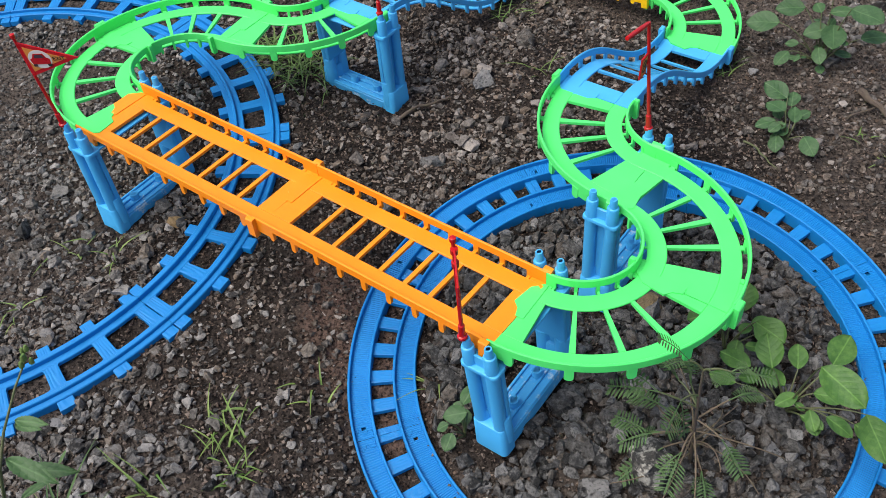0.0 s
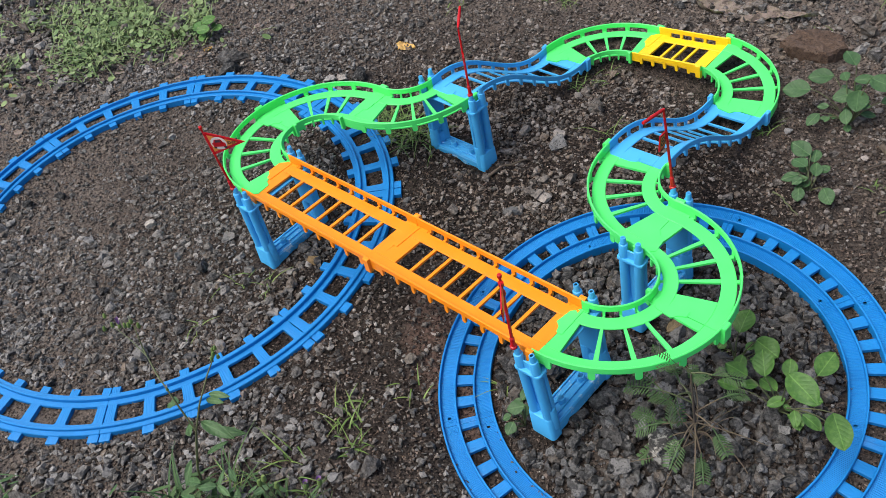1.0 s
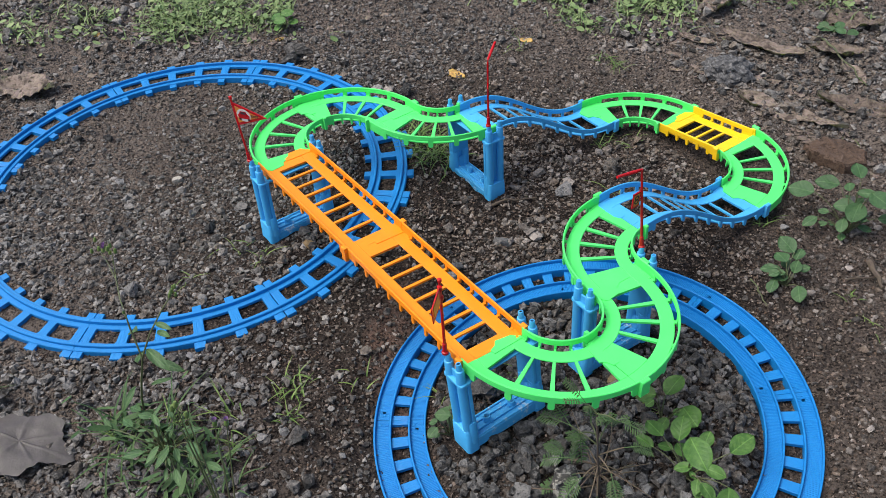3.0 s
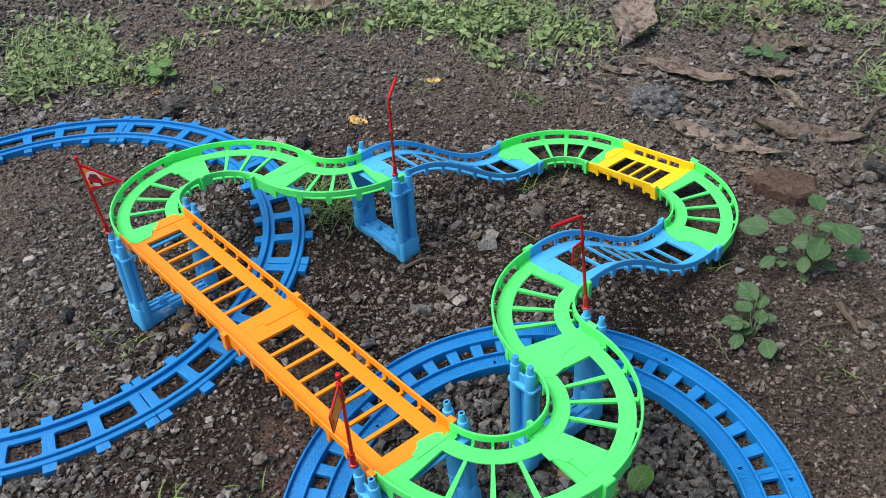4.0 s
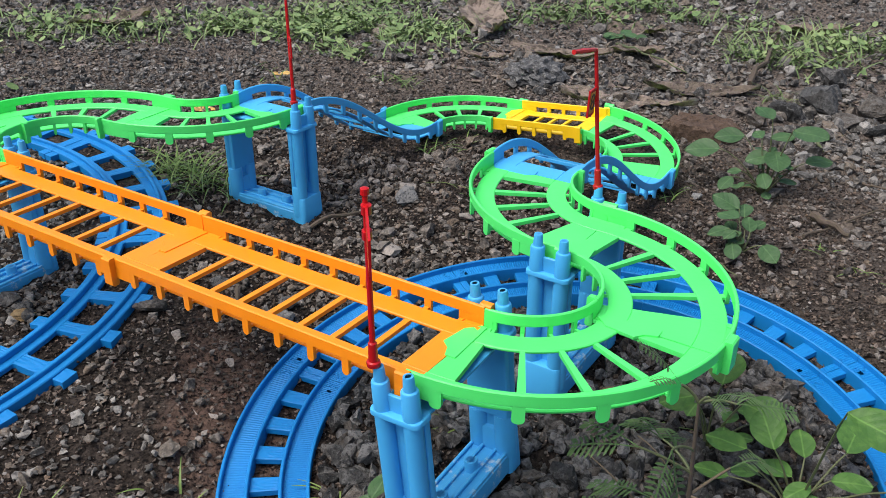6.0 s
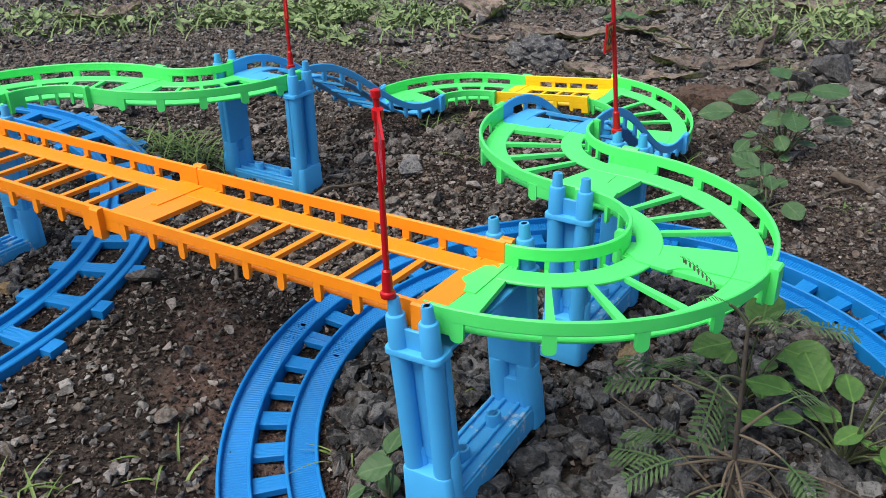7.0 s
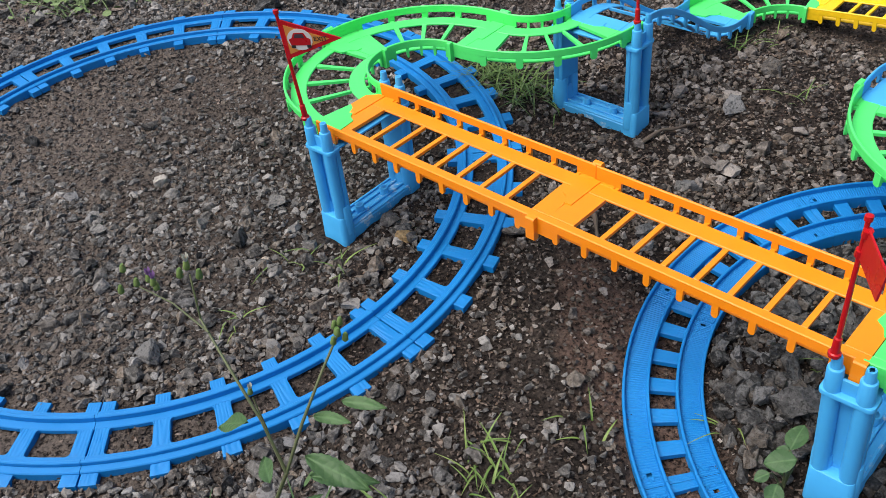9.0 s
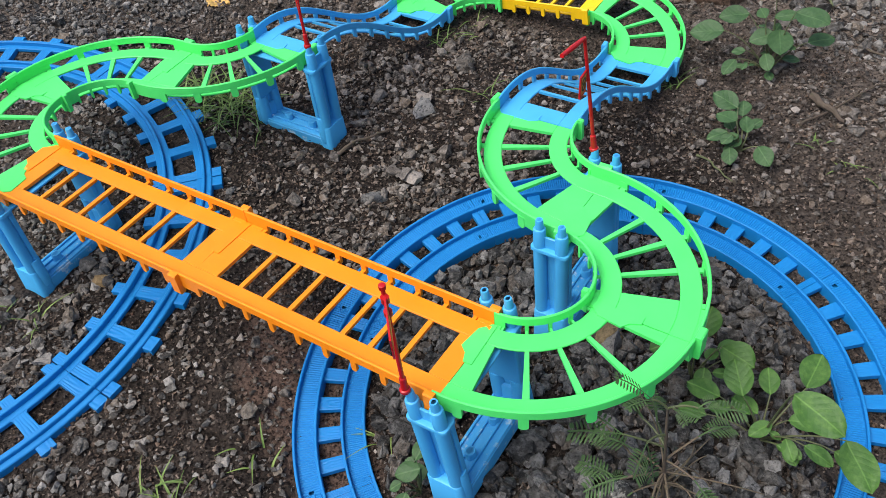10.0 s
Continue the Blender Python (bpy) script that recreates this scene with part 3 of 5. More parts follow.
# ---- raised track ----
BRIDGE_LABEL = "bright orange plastic bridge track with ladder deck and slotted sides"
piece = raised_piece("straight_track", straight, LONG, 8, ORANGE, BRIDGE_LABEL, "toy track", group="orange bridge pieces", step=3)
piece.matrix_world = at_cm(0, 0, DECK, 0, -1.0, -0.7)
piece = raised_piece("straight_track", straight, LONG + 0.1, 8, ORANGE, BRIDGE_LABEL, "toy track", group="orange bridge pieces", step=3)
piece.matrix_world = at_cm(-18.1, -0.25, DECK, 0.8)
GREEN_LABEL = "bright green plastic curved toy track with slotted sides"
CURVE = math.pi / 2 * R
END_BEND, MID_BEND = (1.05, 0.6), (2.0, 1.1)


def curve(side, ends):
    return raised_piece("curved_track", bend(side), CURVE, 4, GREEN, GREEN_LABEL, "toy track", ends, 0.45, "green curves")


for side, ends, places in (
        (1, END_BEND, [(18.0, 0, DECK + 0.22, 0, -2.2)]),
        (-1, END_BEND, [(-18.1, -0.25, DECK, 180)]),
        (1, MID_BEND, [(24.7, 6.7, DECK, 90), (-18.1, 13.15, DECK, 0), (11.1, 38.8, LOW, 91, 2.7, -4.6)]),
        (-1, MID_BEND, [(18.0, 13.4, DECK, 180), (-24.8, 6.45, DECK, 90), (-11.4, 38.45, LOW, 90)])):
    piece = curve(side, ends)
    piece.matrix_world = at_cm(*places[0])
    for spot in places[1:]:
        copy_thing(piece, at_cm(*spot))
ramp_piece = raised_piece("sloping_track", slope, RUN, 8, PALE_BLUE, "light blue plastic wavy sloping toy track", "toy track", (1.35, 1.25), 0.5, "blue slopes")
ramp_piece.matrix_world = at_cm(11.3, 20.1, DECK, 91.2)
copy_thing(ramp_piece, at_cm(-11.4, 19.85, DECK, 90))
short = raised_piece("short_track", straight, SHORT, 4, YELLOW, "yellow plastic short straight toy track joining two green curves", "toy track", (1.5, 1.5), 3)
short.matrix_world = at_cm(-4.7, 45.15, LOW, 0, 0.6, -5.2)


# ---- pillars ----
def pillar():
    ob = thing("bridge_pillar", "light blue plastic toy bridge pillar standing on gravel", "pillar", "bridge pillars")
    for sgn in (-1, 1):
        y = sgn * 3.6
        into = -sgn * 0.08
        bm = bmesh.new()
        cushion(bm, -1.18, 1.18, y + into - 0.62, y + into + 0.62, -0.7, 1.8, 0.34, 0.12, 0.07)
        part("boot", bm, PALE_BLUE, ob)
        bm = bmesh.new()
        block(bm, -0.6, 0.6, y - 0.1 + into * 3, y + 0.1 + into * 3, 2.15, 7.2, 0.03)
        part("web", bm, PALE_BLUE, ob)
        bm = bmesh.new()
        cushion(bm, -1.10, 1.10, y - sgn * 0.46 - 0.18, y - sgn * 0.46 + 0.18, 2.65, 7.1, 0.1, 0.04)
        cushion(bm, -0.34, 0.34, y - sgn * 0.30 - 0.10, y - sgn * 0.30 + 0.10, 0.4, 2.7, 0.05, 0.03)
        part("inner_panel", bm, PALE_BLUE, ob)
        for x in (-0.70, 0.70):
            bm = bmesh.new()
            tube(bm, [(x, y - sgn * 0.25, 0.3), (x, y - sgn * 0.25, 2.60), (x, y - sgn * 0.25, 2.66), (x, y - sgn * 0.25, 2.66)], [0.54, 0.52, 0.49, 0.40], 18)
            part("sleeve", bm, PALE_BLUE, ob)
        for x in (-0.72, 0.72):
            bm = bmesh.new()
            tube(bm, [(x * 0.94, y, 1.6), (x, y, 7.1)], [0.42, 0.41], 16)
            post = part("post", bm, PALE_BLUE, ob)
            bm = bmesh.new()
            tube(bm, [(x, y, 7.2), (x, y, 8.55), (x, y, 8.62), (x, y, 8.66), (x, y, 9.2), (x, y, 9.3), (x, y, 9.3), (x, y, 8.9)],
                 [0.40, 0.38, 0.35, 0.26, 0.23, 0.21, 0.12, 0.12], 16)
            part("peg", bm, PALE_BLUE, post)
        bm = bmesh.new()
        cushion(bm, -1.24, 1.24, y + into * 2 - 0.58, y + into * 2 + 0.58, 7.05, 7.30, 0.30, 0.07)
        block(bm, -0.5, 0.5, y - 0.08, y + 0.08, 7.25, 8.1, 0.03)
        part("collar", bm, PALE_BLUE, ob)
    bm = bmesh.new()
    block(bm, -1.1, 1.1, -3.2, 3.2, 7.06, 7.25, 0.04)
    part("shelf", bm, PALE_BLUE, ob)
    bm = bmesh.new()
    block(bm, -1.05, 1.05, -3.1, 3.1, -0.6, 0.5, 0.05)
    for x in (-0.92, -0.36, 0.36, 0.92):
        block(bm, x - 0.08, x + 0.08, -3.1, 3.1, 0.48, 0.66, 0.03)
    bar_foot = part("foot_bar", bm, SCUFFED, ob, "light blue plastic bar with whitish scuffs")
    for y in (-1.3, 1.3):
        bm = bmesh.new()
        tube(bm, [(0, y, 0.4), (0, y, 1.05), (0, y, 1.08), (0, y, 1.08), (0, y, 0.5)], [0.36, 0.34, 0.32, 0.21, 0.20], 14)
        part("socket", bm, PALE_BLUE, bar_foot)
    return ob


first = pillar()
first.matrix_world = at_cm(BASES[0][0], BASES[0][1], 0, 2.6)
# one pillar leans a little on the loose stones
lean = at_cm(BASES[1][0], BASES[1][1], 9.2) @ at_cm(0, 0, 0, 0, 2.6, -3.0) @ at_cm(0, 0, -9.2)
for spot in (lean, at_cm(*BASES[2][:2], 0), at_cm(*BASES[3][:2], 0, 90)):
    copy_thing(first, spot)


# ---- flags ----
def rod(ob, base, top, bendto=None):
    b, t = Vector(base), Vector(top)
    bm = bmesh.new()
    tube(bm, [b + Vector((0, 0, -0.12)), b + (t - b) * 0.0, b + (t - b) * 0.012, b + (t - b) * 0.018, b + (t - b) * 0.13, b + (t - b) * 0.14], [0.26, 0.29, 0.28, 0.20, 0.18, 0.12], 14)
    part("sleeve", bm, RED, ob)
    bm = bmesh.new()
    pts = [b + (t - b) * k for k in (0.1, 0.4, 0.7, 0.97, 1.0)]
    rad = [0.12, 0.12, 0.11, 0.10, 0.11]
    if bendto:
        e = Vector(bendto)
        pts += [t + (e - t) * k for k in (0.08, 0.5, 1.0)]
        rad += [0.13, 0.16, 0.13]
    else:
        pts += [t + Vector((0, 0, 0.05)), t + Vector((0, 0, 0.28)), t + Vector((0, 0, 0.32))]
        rad += [0.17, 0.17, 0.08]
    tube(bm, pts, rad, 10)
    part("rod", bm, RED, ob)


def plate(bm, corners, thick):
    """A thin slab over a ring of corners."""
    c = [Vector(p) for p in corners]
    n = (c[1] - c[0]).cross(c[-1] - c[0]).normalized() * thick / 2
    a, b = [bm.verts.new(CM * (p + n)) for p in c], [bm.verts.new(CM * (p - n)) for p in c]
    bm.faces.new(a)
    bm.faces.new(b[::-1])
    for i in range(len(c)):
        j = (i + 1) % len(c)
        bm.faces.new((a[i], b[i], b[j], a[j]))


def flag_plane(origin, along, up):
    """A mapping of flat drawing (a, b) onto both sides of a flag."""
    o, u, v = Vector(origin), Vector(along).normalized(), Vector(up).normalized()
    v = (v - u * v.dot(u)).normalized()
    n = u.cross(v)
    return lambda a, b, lift=0.0: o + u * a + v * b + n * lift


def lettering(parent, words, size, at, mat, name):
    cu = bpy.data.curves.new(name, "FONT")
    cu.body, cu.size, cu.align_x, cu.align_y, cu.extrude = words, size * CM, "CENTER", "CENTER", 0.00012
    cu.materials.append(mat)
    ob = new(name, cu)
    ob.parent = parent
    ob.matrix_local = at
    return ob


def facing(plane, a, b, lift, flip=1):
    o, u, v = plane(a, b, lift), (plane(a + 1, b) - plane(a, b)) * flip, plane(a, b + 1) - plane(a, b)
    n = u.cross(v)
    return Matrix(((u.x, v.x, n.x, o.x * CM), (u.y, v.y, n.y, o.y * CM), (u.z, v.z, n.z, o.z * CM), (0, 0, 0, 1)))


def exit_flag():
    base, top = (-17.95, -4.15, 9.25), (-17.75, -4.75, 16.7)
    ob = thing("exit_flag", "red pole with orange triangular pennant showing a red car", "flag", "track flags")
    rod(ob, base, top)
    q = flag_plane((-17.76, -4.68, 15.05), (3.0, 1.9, 0.1), (-0.05, -0.1, 1))
    bm = bmesh.new()
    plate(bm, [q(0.05, 1.35), q(0.05, -1.35), q(3.75, 0.0)], 0.09)
    sheet = part("pennant", bm, RED, ob)
    for side in (-1, 1):
        bm = bmesh.new()
        plate(bm, [q(0.28, 0.98, 0.05 * side), q(0.28, -0.98, 0.05 * side), q(3.0, 0.0, 0.05 * side)], 0.02)
        part("orange_print", bm, AMBER, sheet)
        bm = bmesh.new()
        plate(bm, [q(1.12 + 0.80 * math.cos(a), 0.72 * math.sin(a), 0.07 * side) for a in [k * math.pi / 10 for k in range(20)]], 0.02)
        part("white_disc", bm, WHITE, sheet)
        for label, mat, ring in (
                ("car_print", RED, [(0.5, -0.38), (1.74, -0.38), (1.8, 0.02), (1.6, 0.12), (1.45, 0.45), (0.8, 0.45), (0.62, 0.12), (0.42, 0.02)]),
                ("windscreen_print", GLAZE, [(0.78, 0.12), (1.46, 0.12), (1.36, 0.38), (0.88, 0.38)]),
                ("tyre_print", BLACK, [(0.5, -0.55), (0.76, -0.55), (0.76, -0.36), (0.5, -0.36)]),
                ("tyre_print", BLACK, [(1.5, -0.55), (1.76, -0.55), (1.76, -0.36), (1.5, -0.36)])):
            bm = bmesh.new()
            plate(bm, [q(a, b, (0.085 + 0.012 * (mat is not RED)) * side) for a, b in ring], 0.02)
            part(label, bm, mat, sheet)
        lettering(sheet, "EXIT", 0.42, facing(q, 2.42, 0.0, 0.075 * side, side), BLACK, "exit_lettering")


def front_flag():
    ob = thing("red_flag", "red plastic pole with square red flag on a bridge pillar", "flag", "track flags")
    rod(ob, (17.0, -3.77, 9.25), (16.9, -3.75, 16.35))
    q = flag_plane((16.93, -3.75, 14.9), (0.65, -0.76, -0.16), (0, 0, 1))
    bm = bmesh.new()
    plate(bm, [q(0.05, 1.25), q(0.05, -0.3), q(2.25, -0.3), q(2.25, 1.25)], 0.09)
    sheet = part("flag_sheet", bm, RED, ob)
    bm = bmesh.new()
    plate(bm, [q(0.5, 1.0, -0.055), q(0.5, -0.05, -0.055), q(1.9, -0.05, -0.055), q(1.9, 1.0, -0.055)], 0.02)
    part("orange_print", bm, AMBER, sheet)
    for h in (1.0, -0.1):
        bm = bmesh.new()
        tube(bm, [q(-0.02, h - 0.18), q(-0.02, h + 0.18)], [0.2, 0.2], 10)
        part("ring", bm, RED, ob)


def number_flag():
    ob = thing("number_flag", "red pole with bent top and small number plate", "flag", "track flags")
    rod(ob, (16.95, 17.05, 9.25), (16.25, 16.85, 17.0), (16.3, 14.0, 17.5))
    q = flag_plane((16.42, 16.8, 14.3), (0.07, -1.0, 0.0), (0.05, 0.0, 1))
    bm = bmesh.new()
    plate(bm, [q(0.05, 0.75), q(0.05, -0.75), q(0.95, -0.75), q(0.95, 0.75)], 0.1)
    sheet = part("number_plate", bm, RED, ob)
    for side in (-1, 1):
        bm = bmesh.new()
        plate(bm, [q(0.18, 0.58, 0.055 * side), q(0.18, -0.58, 0.055 * side), q(0.84, -0.58, 0.055 * side), q(0.84, 0.58, 0.055 * side)], 0.02)
        part("amber_print", bm, AMBER, sheet)
        lettering(sheet, "8", 1.25, facing(q, 0.51, 0.0, 0.075 * side, side), BLACK, "number_lettering")


def bent_flag():
    ob = thing("bent_flag", "red plastic pole with bent tip on a bridge pillar", "flag", "track flags")
    rod(ob, (-7.75, 18.95, 9.25), (-8.1, 19.3, 16.6), (-9.6, 21.4, 17.4))
    q = flag_plane((-7.93, 19.12, 13.3), (0.75, -0.62, 0.0), (0, 0, 1))
    bm = bmesh.new()
    plate(bm, [q(0.05, 0.7), q(0.05, -0.7), q(0.95, -0.7), q(0.95, 0.7)], 0.1)
    part("number_plate", bm, RED, ob)


exit_flag()
front_flag()
number_flag()
bent_flag()


# ---- tracks on the ground ----
SEAMS = (-171.1, -127.5, -81.0, -34.0, 12.5, 59.0, 102.3, 145.5, 188.9)


def ring_piece(index):
    """An eighth of the small loop: two ribbed channels joined by cross ties."""
    ob = thing("ring_track", "blue plastic curved ground track with ribbed wheel channels", "toy track", "small loop pieces")
    x, y, r = RING
    start, stop = SEAMS[index], SEAMS[index + 1]
    start, span = radians(start), radians(stop - start)

    def way(s, v, w):
        a = start + s * span
        px, py = x + (r + 1.04 * v) * math.cos(a), y + (r + 1.04 * v) * math.sin(a)
        return (px * CM, py * CM, (w + ring_level(px, py)) * CM)

    for name, v0, v1 in (("inner_channel", -2.2, -0.72), ("outer_channel", 0.72, 2.2)):
        n = 14
        for u0, u1 in ((v0, v0 + 0.16), (v1 - 0.16, v1)):
            bm = bmesh.new()
            bar(bm, way, 0.001, 0.999, u0, u1, -0.3, 0.78, n, 0.04)
            part("channel_lip", bm, BLUE, ob)
        bm = bmesh.new()
        ribs, key = 84, 22 if v0 < 0 else 314
        rows = []
        hole = (v0 + v1) / 2
        for k in range(ribs * 4 + 1):
            w = 0.44 if k % 4 in (0, 1) else 0.40
            rows.append([bm.verts.new(way(0.001 + 0.998 * k / (ribs * 4), v, w)) for v in (v0 + 0.08, hole - 0.14, hole + 0.14, v1 - 0.08)])
        for k, (p, q) in enumerate(zip(rows, rows[1:])):
            for c in range(3):
                # a small keyhole near the end of each channel
                if not (c == 1 and key <= k < key + 6):
                    bm.faces.new((p[c], p[c + 1], q[c + 1], q[c]))
        floor = part(name, bm, BLUE, ob)
        for at, lean in ((0.035, 1), (0.965, -1)):
            # the curled joint line where two pieces lock
            line = [(-0.02, -0.50), (0.008, -0.46), (0.012, -0.20), (-0.006, -0.12), (-0.010, 0.06), (0.004, 0.14), (0.018, 0.30), (0.002, 0.50)]
            bm = bmesh.new()
            tube(bm, [Vector(way(at + lean * q, hole + v, 0.445)) / CM for q, v in line], [0.03] * len(line), 6)
            part("joint_line", bm, BLUE, floor)
        bm = bmesh.new()
        bar(bm, way, 0.003, 0.997, v0 + 0.1, v1 - 0.1, -0.2, 0.1, n, 0.03)
        part("channel_base", bm, BLUE, ob)
    for k in range(7):
        bm = bmesh.new()
        s, wide = k / 6, 0.036
        a, b = max(s - wide, 0.001), min(s + wide, 0.999)
        grained(bm, way, a, b, -0.76, 0.76, 0.12, 0.46, 100 * index + k, 3.4, 0.03)
        part("tie", bm, BLUE, ob)


def oval_piece(index):
    """An eighth of the large loop: a flat bed with two lips, and sleepers that stick out."""
    ob = thing("loop_track", "blue plastic curved railway track with protruding wood-grained sleepers", "toy track", "large loop pieces")
    start, span = -45.5 + 45.0 * index, 45.0

    def way(s, v, w):
        a = radians(start + s * span)
        px, py = OVAL[0] + (OVAL[2] + v) * math.cos(a), OVAL[1] + (OVAL[2] + v) * math.sin(a)
        return (px * CM, py * CM, (w + oval_level(px, py)) * CM)

    n = 15
    for sgn in (-1, 1):
        for name, u0, u1, w0, w1, c in (("rail_bed", 0.90, 1.46, 0.05, 0.41, 0.05), ("rail_lip", 1.42, 1.66, 0.05, 0.80, 0.05), ("rail_flange", 1.62, 2.12, -0.3, 0.52, 0.06)):
            bm = bmesh.new()
            bar(bm, way, 0.001, 0.999, *sorted((sgn * u0, sgn * u1)), w0, w1, n, c)
            part(name, bm, BLUE, ob)
    for s, wide in ((0.0265, 0.0235), (0.215, 0.026), (0.405, 0.026), (0.595, 0.026), (0.785, 0.026), (0.9735, 0.0235)):
        bm = bmesh.new()
        grained(bm, way, s - wide, s + wide, -2.88, 2.88, -0.1, 0.405, 10 * index + int(100 * s), 3.4, 0.030, 15, 26)
        sleeper = part("sleeper", bm, BLUE, ob)
        # moulded fillets where the sleeper meets the bed
        bm = bmesh.new()
        for out, end in ((-1, s - wide), (1, s + wide)):
            for sgn in (-1, 1):
                if 0.01 < end < 0.99:
                    ring = [(end - out * 0.002, sgn * 0.92), (end + out * 0.010, sgn * 0.92), (end + out * 0.003, sgn * 0.86), (end, sgn * 0.72), (end - out * 0.002, sgn * 0.72)]
                    a, b = [[bm.verts.new(way(q, v, w)) for q, v in ring] for w in (0.12, 0.395)]
                    bm.faces.new(a)
                    bm.faces.new(b)
                    for k in range(5):
                        bm.faces.new((a[k], a[k - 1], b[k - 1], b[k]))
        part("fillet", bm, BLUE, sleeper, smooth=0)


for i in range(8):
    ring_piece(i)
for i in range(8):
    oval_piece(i)


# ---- stones ----
def stone_mesh(seed, points=20, mat=STONE):
    """An angular broken stone about 2 across, with rough faces."""
    rng = np.random.default_rng(seed)
    p = rng.normal(size=(points, 3))
    p /= np.linalg.norm(p, axis=1)[:, None]
    p *= rng.uniform(0.70, 1.18, (points, 1)) * np.array([1.1, 0.9, 0.85])
    bm = bmesh.new()
    for q in p:
        bm.verts.new(q * CM)
    bmesh.ops.convex_hull(bm, input=bm.verts)
    bmesh.ops.subdivide_edges(bm, edges=bm.edges[:], cuts=3, use_grid_fill=True)
    for v in bm.verts:
        v.co += noise.noise_vector(v.co * 200 + Vector((seed, 0, 0))) * 0.13 * CM + noise.noise_vector(v.co * 600) * 0.07 * CM + noise.noise_vector(v.co * 1500) * 0.035 * CM
    return finish("stone", bm, mat, 14)


def clinker_mesh(seed, mat=CLINKER):
    """A jagged, pitted rock."""
    rng = np.random.default_rng(seed)
    bm = bmesh.new()
    bmesh.ops.create_icosphere(bm, subdivisions=4, radius=CM)
    for v in bm.verts:
        q = v.co / CM
        d = 0.34 * noise.noise(q * 1.3 + Vector((seed, 0, 0))) + 0.30 * noise.noise(q * 3.1 + Vector((0, seed, 0))) + 0.15 * noise.noise(q * 7.0) + 0.08 * noise.noise(q * 15)
        step = 0.18 * round(d / 0.18)
        v.co *= 1 + 0.5 * d + 0.5 * step
    return finish("stone", bm, mat, 20)


STONES = [stone_mesh(k, 13 + k % 7) for k in range(14)]


def stone(x, y, width, label, mesh, group="", high=0.78, sink=0.16, turn=None, name="stone"):
    r = width / 2
    z = float(soil_height(x, y)) + r * high * (0.75 - sink)
    ob = new(name, mesh)
    ob.matrix_world = at_cm(x, y, z, turn if turn is not None else random.uniform(0, 360), random.uniform(-14, 14), random.uniform(-14, 14)) @ Matrix.Diagonal((r, r * random.uniform(0.75, 1.0), r * high, 1))
    return tagged(ob, label, "stone", group)


def own_stone(seed, mat):
    return stone_mesh(seed, 22, mat)


stone(-9.1, 59.3, 5.8, "large jagged dark grey rock on bare soil", clinker_mesh(8), high=0.52, turn=30)


def slab_stone(x, y, ring, high, label, mat, seed):
    """A flat-topped broken slab over an outline."""
    rng = random.Random(seed)
    bm = bmesh.new()
    rows = []
    for k, (grow, z) in enumerate(((0.96, -0.6), (1.0, 0.1), (0.97, high * 0.8), (0.90, high), (0.45, high * 1.04))):
        row = []
        for i in range(len(ring) * 4):
            (ax, ay), (bx, by) = ring[i // 4], ring[(i // 4 + 1) % len(ring)]
            u = (i % 4) / 4
            g = grow * rng.uniform(0.96, 1.04)
            row.append(bm.verts.new(((ax + (bx - ax) * u) * g * CM, (ay + (by - ay) * u) * g * CM, (z + rng.uniform(-0.1, 0.1)) * CM)))
        rows.append(row)
    n = len(rows[0])
    for p, q in zip(rows, rows[1:]):
        for i in range(n):
            bm.faces.new((p[i], p[(i + 1) % n], q[(i + 1) % n], q[i]))
    mid = bm.verts.new((0, 0, high * 1.03 * CM))
    for i in range(n):
        bm.faces.new((rows[-1][i], rows[-1][(i + 1) % n], mid))
    bmesh.ops.subdivide_edges(bm, edges=bm.edges[:], cuts=2, use_grid_fill=True)
    for v in bm.verts:
        v.co += noise.noise_vector(v.co * 120) * 0.22 * CM + noise.noise_vector(v.co * 420) * 0.12 * CM
    ob = new("stone", finish("stone", bm, mat, 18))
    ob.matrix_world = at_cm(x, y, float(soil_height(x, y)) - 0.25)
    return tagged(ob, label, "stone")


slab_stone(11.6, 54.1, [(-3.3, -1.6), (-1.6, -2.6), (2.4, -2.0), (3.4, 0.2), (2.2, 2.5), (-1.4, 2.7), (-3.1, 1.0)], 1.5, "flat reddish brown rock beside the green curve", BRICK_STONE, 5)
stone(-33.6, -8.4, 1.5, "small cream coloured stone on gravel", own_stone(41, PALE_STONE))
stone(-19.4, -9.0, 0.8, "tiny white pebble on gravel", own_stone(42, PALE_STONE))
stone(-13.0, -1.3, 1.7, "smooth olive tan pebble beside a pillar", own_stone(43, TAN_STONE), high=0.5, turn=10)
stone(21.0, 11.5, 2.0, "tan and rust coloured stone under the green curve", own_stone(44, TAN_STONE))
stone(27.0, 0.2, 3.4, "grey rock with pale lichen patches", own_stone(45, LICHEN), high=0.95, sink=0.0)
stone(-13.6, -37.6, 3.2, "grey rock crusted with white lichen", own_stone(46, LICHEN))
for x, y, w in ((-3.2, 33.2, 2.3), (-2.4, 25.3, 2.5), (-6.8, 3.6, 2.0), (-11.9, -34.7, 3.6), (9.1, -14.6, 2.2), (-18.0, -19.5, 2.2), (-20.9, -10.9, 1.5),
                (-24.7, -20.8, 1.6), (-0.3, 15.0, 1.8), (-32.8, 23.9, 2.5), (-52.0, 17.4, 4.0), (-49.0, 14.6, 3.0)):
    stone(x, y, w, "dark grey angular basalt stone on gravel", random.choice(STONES), "basalt stones")
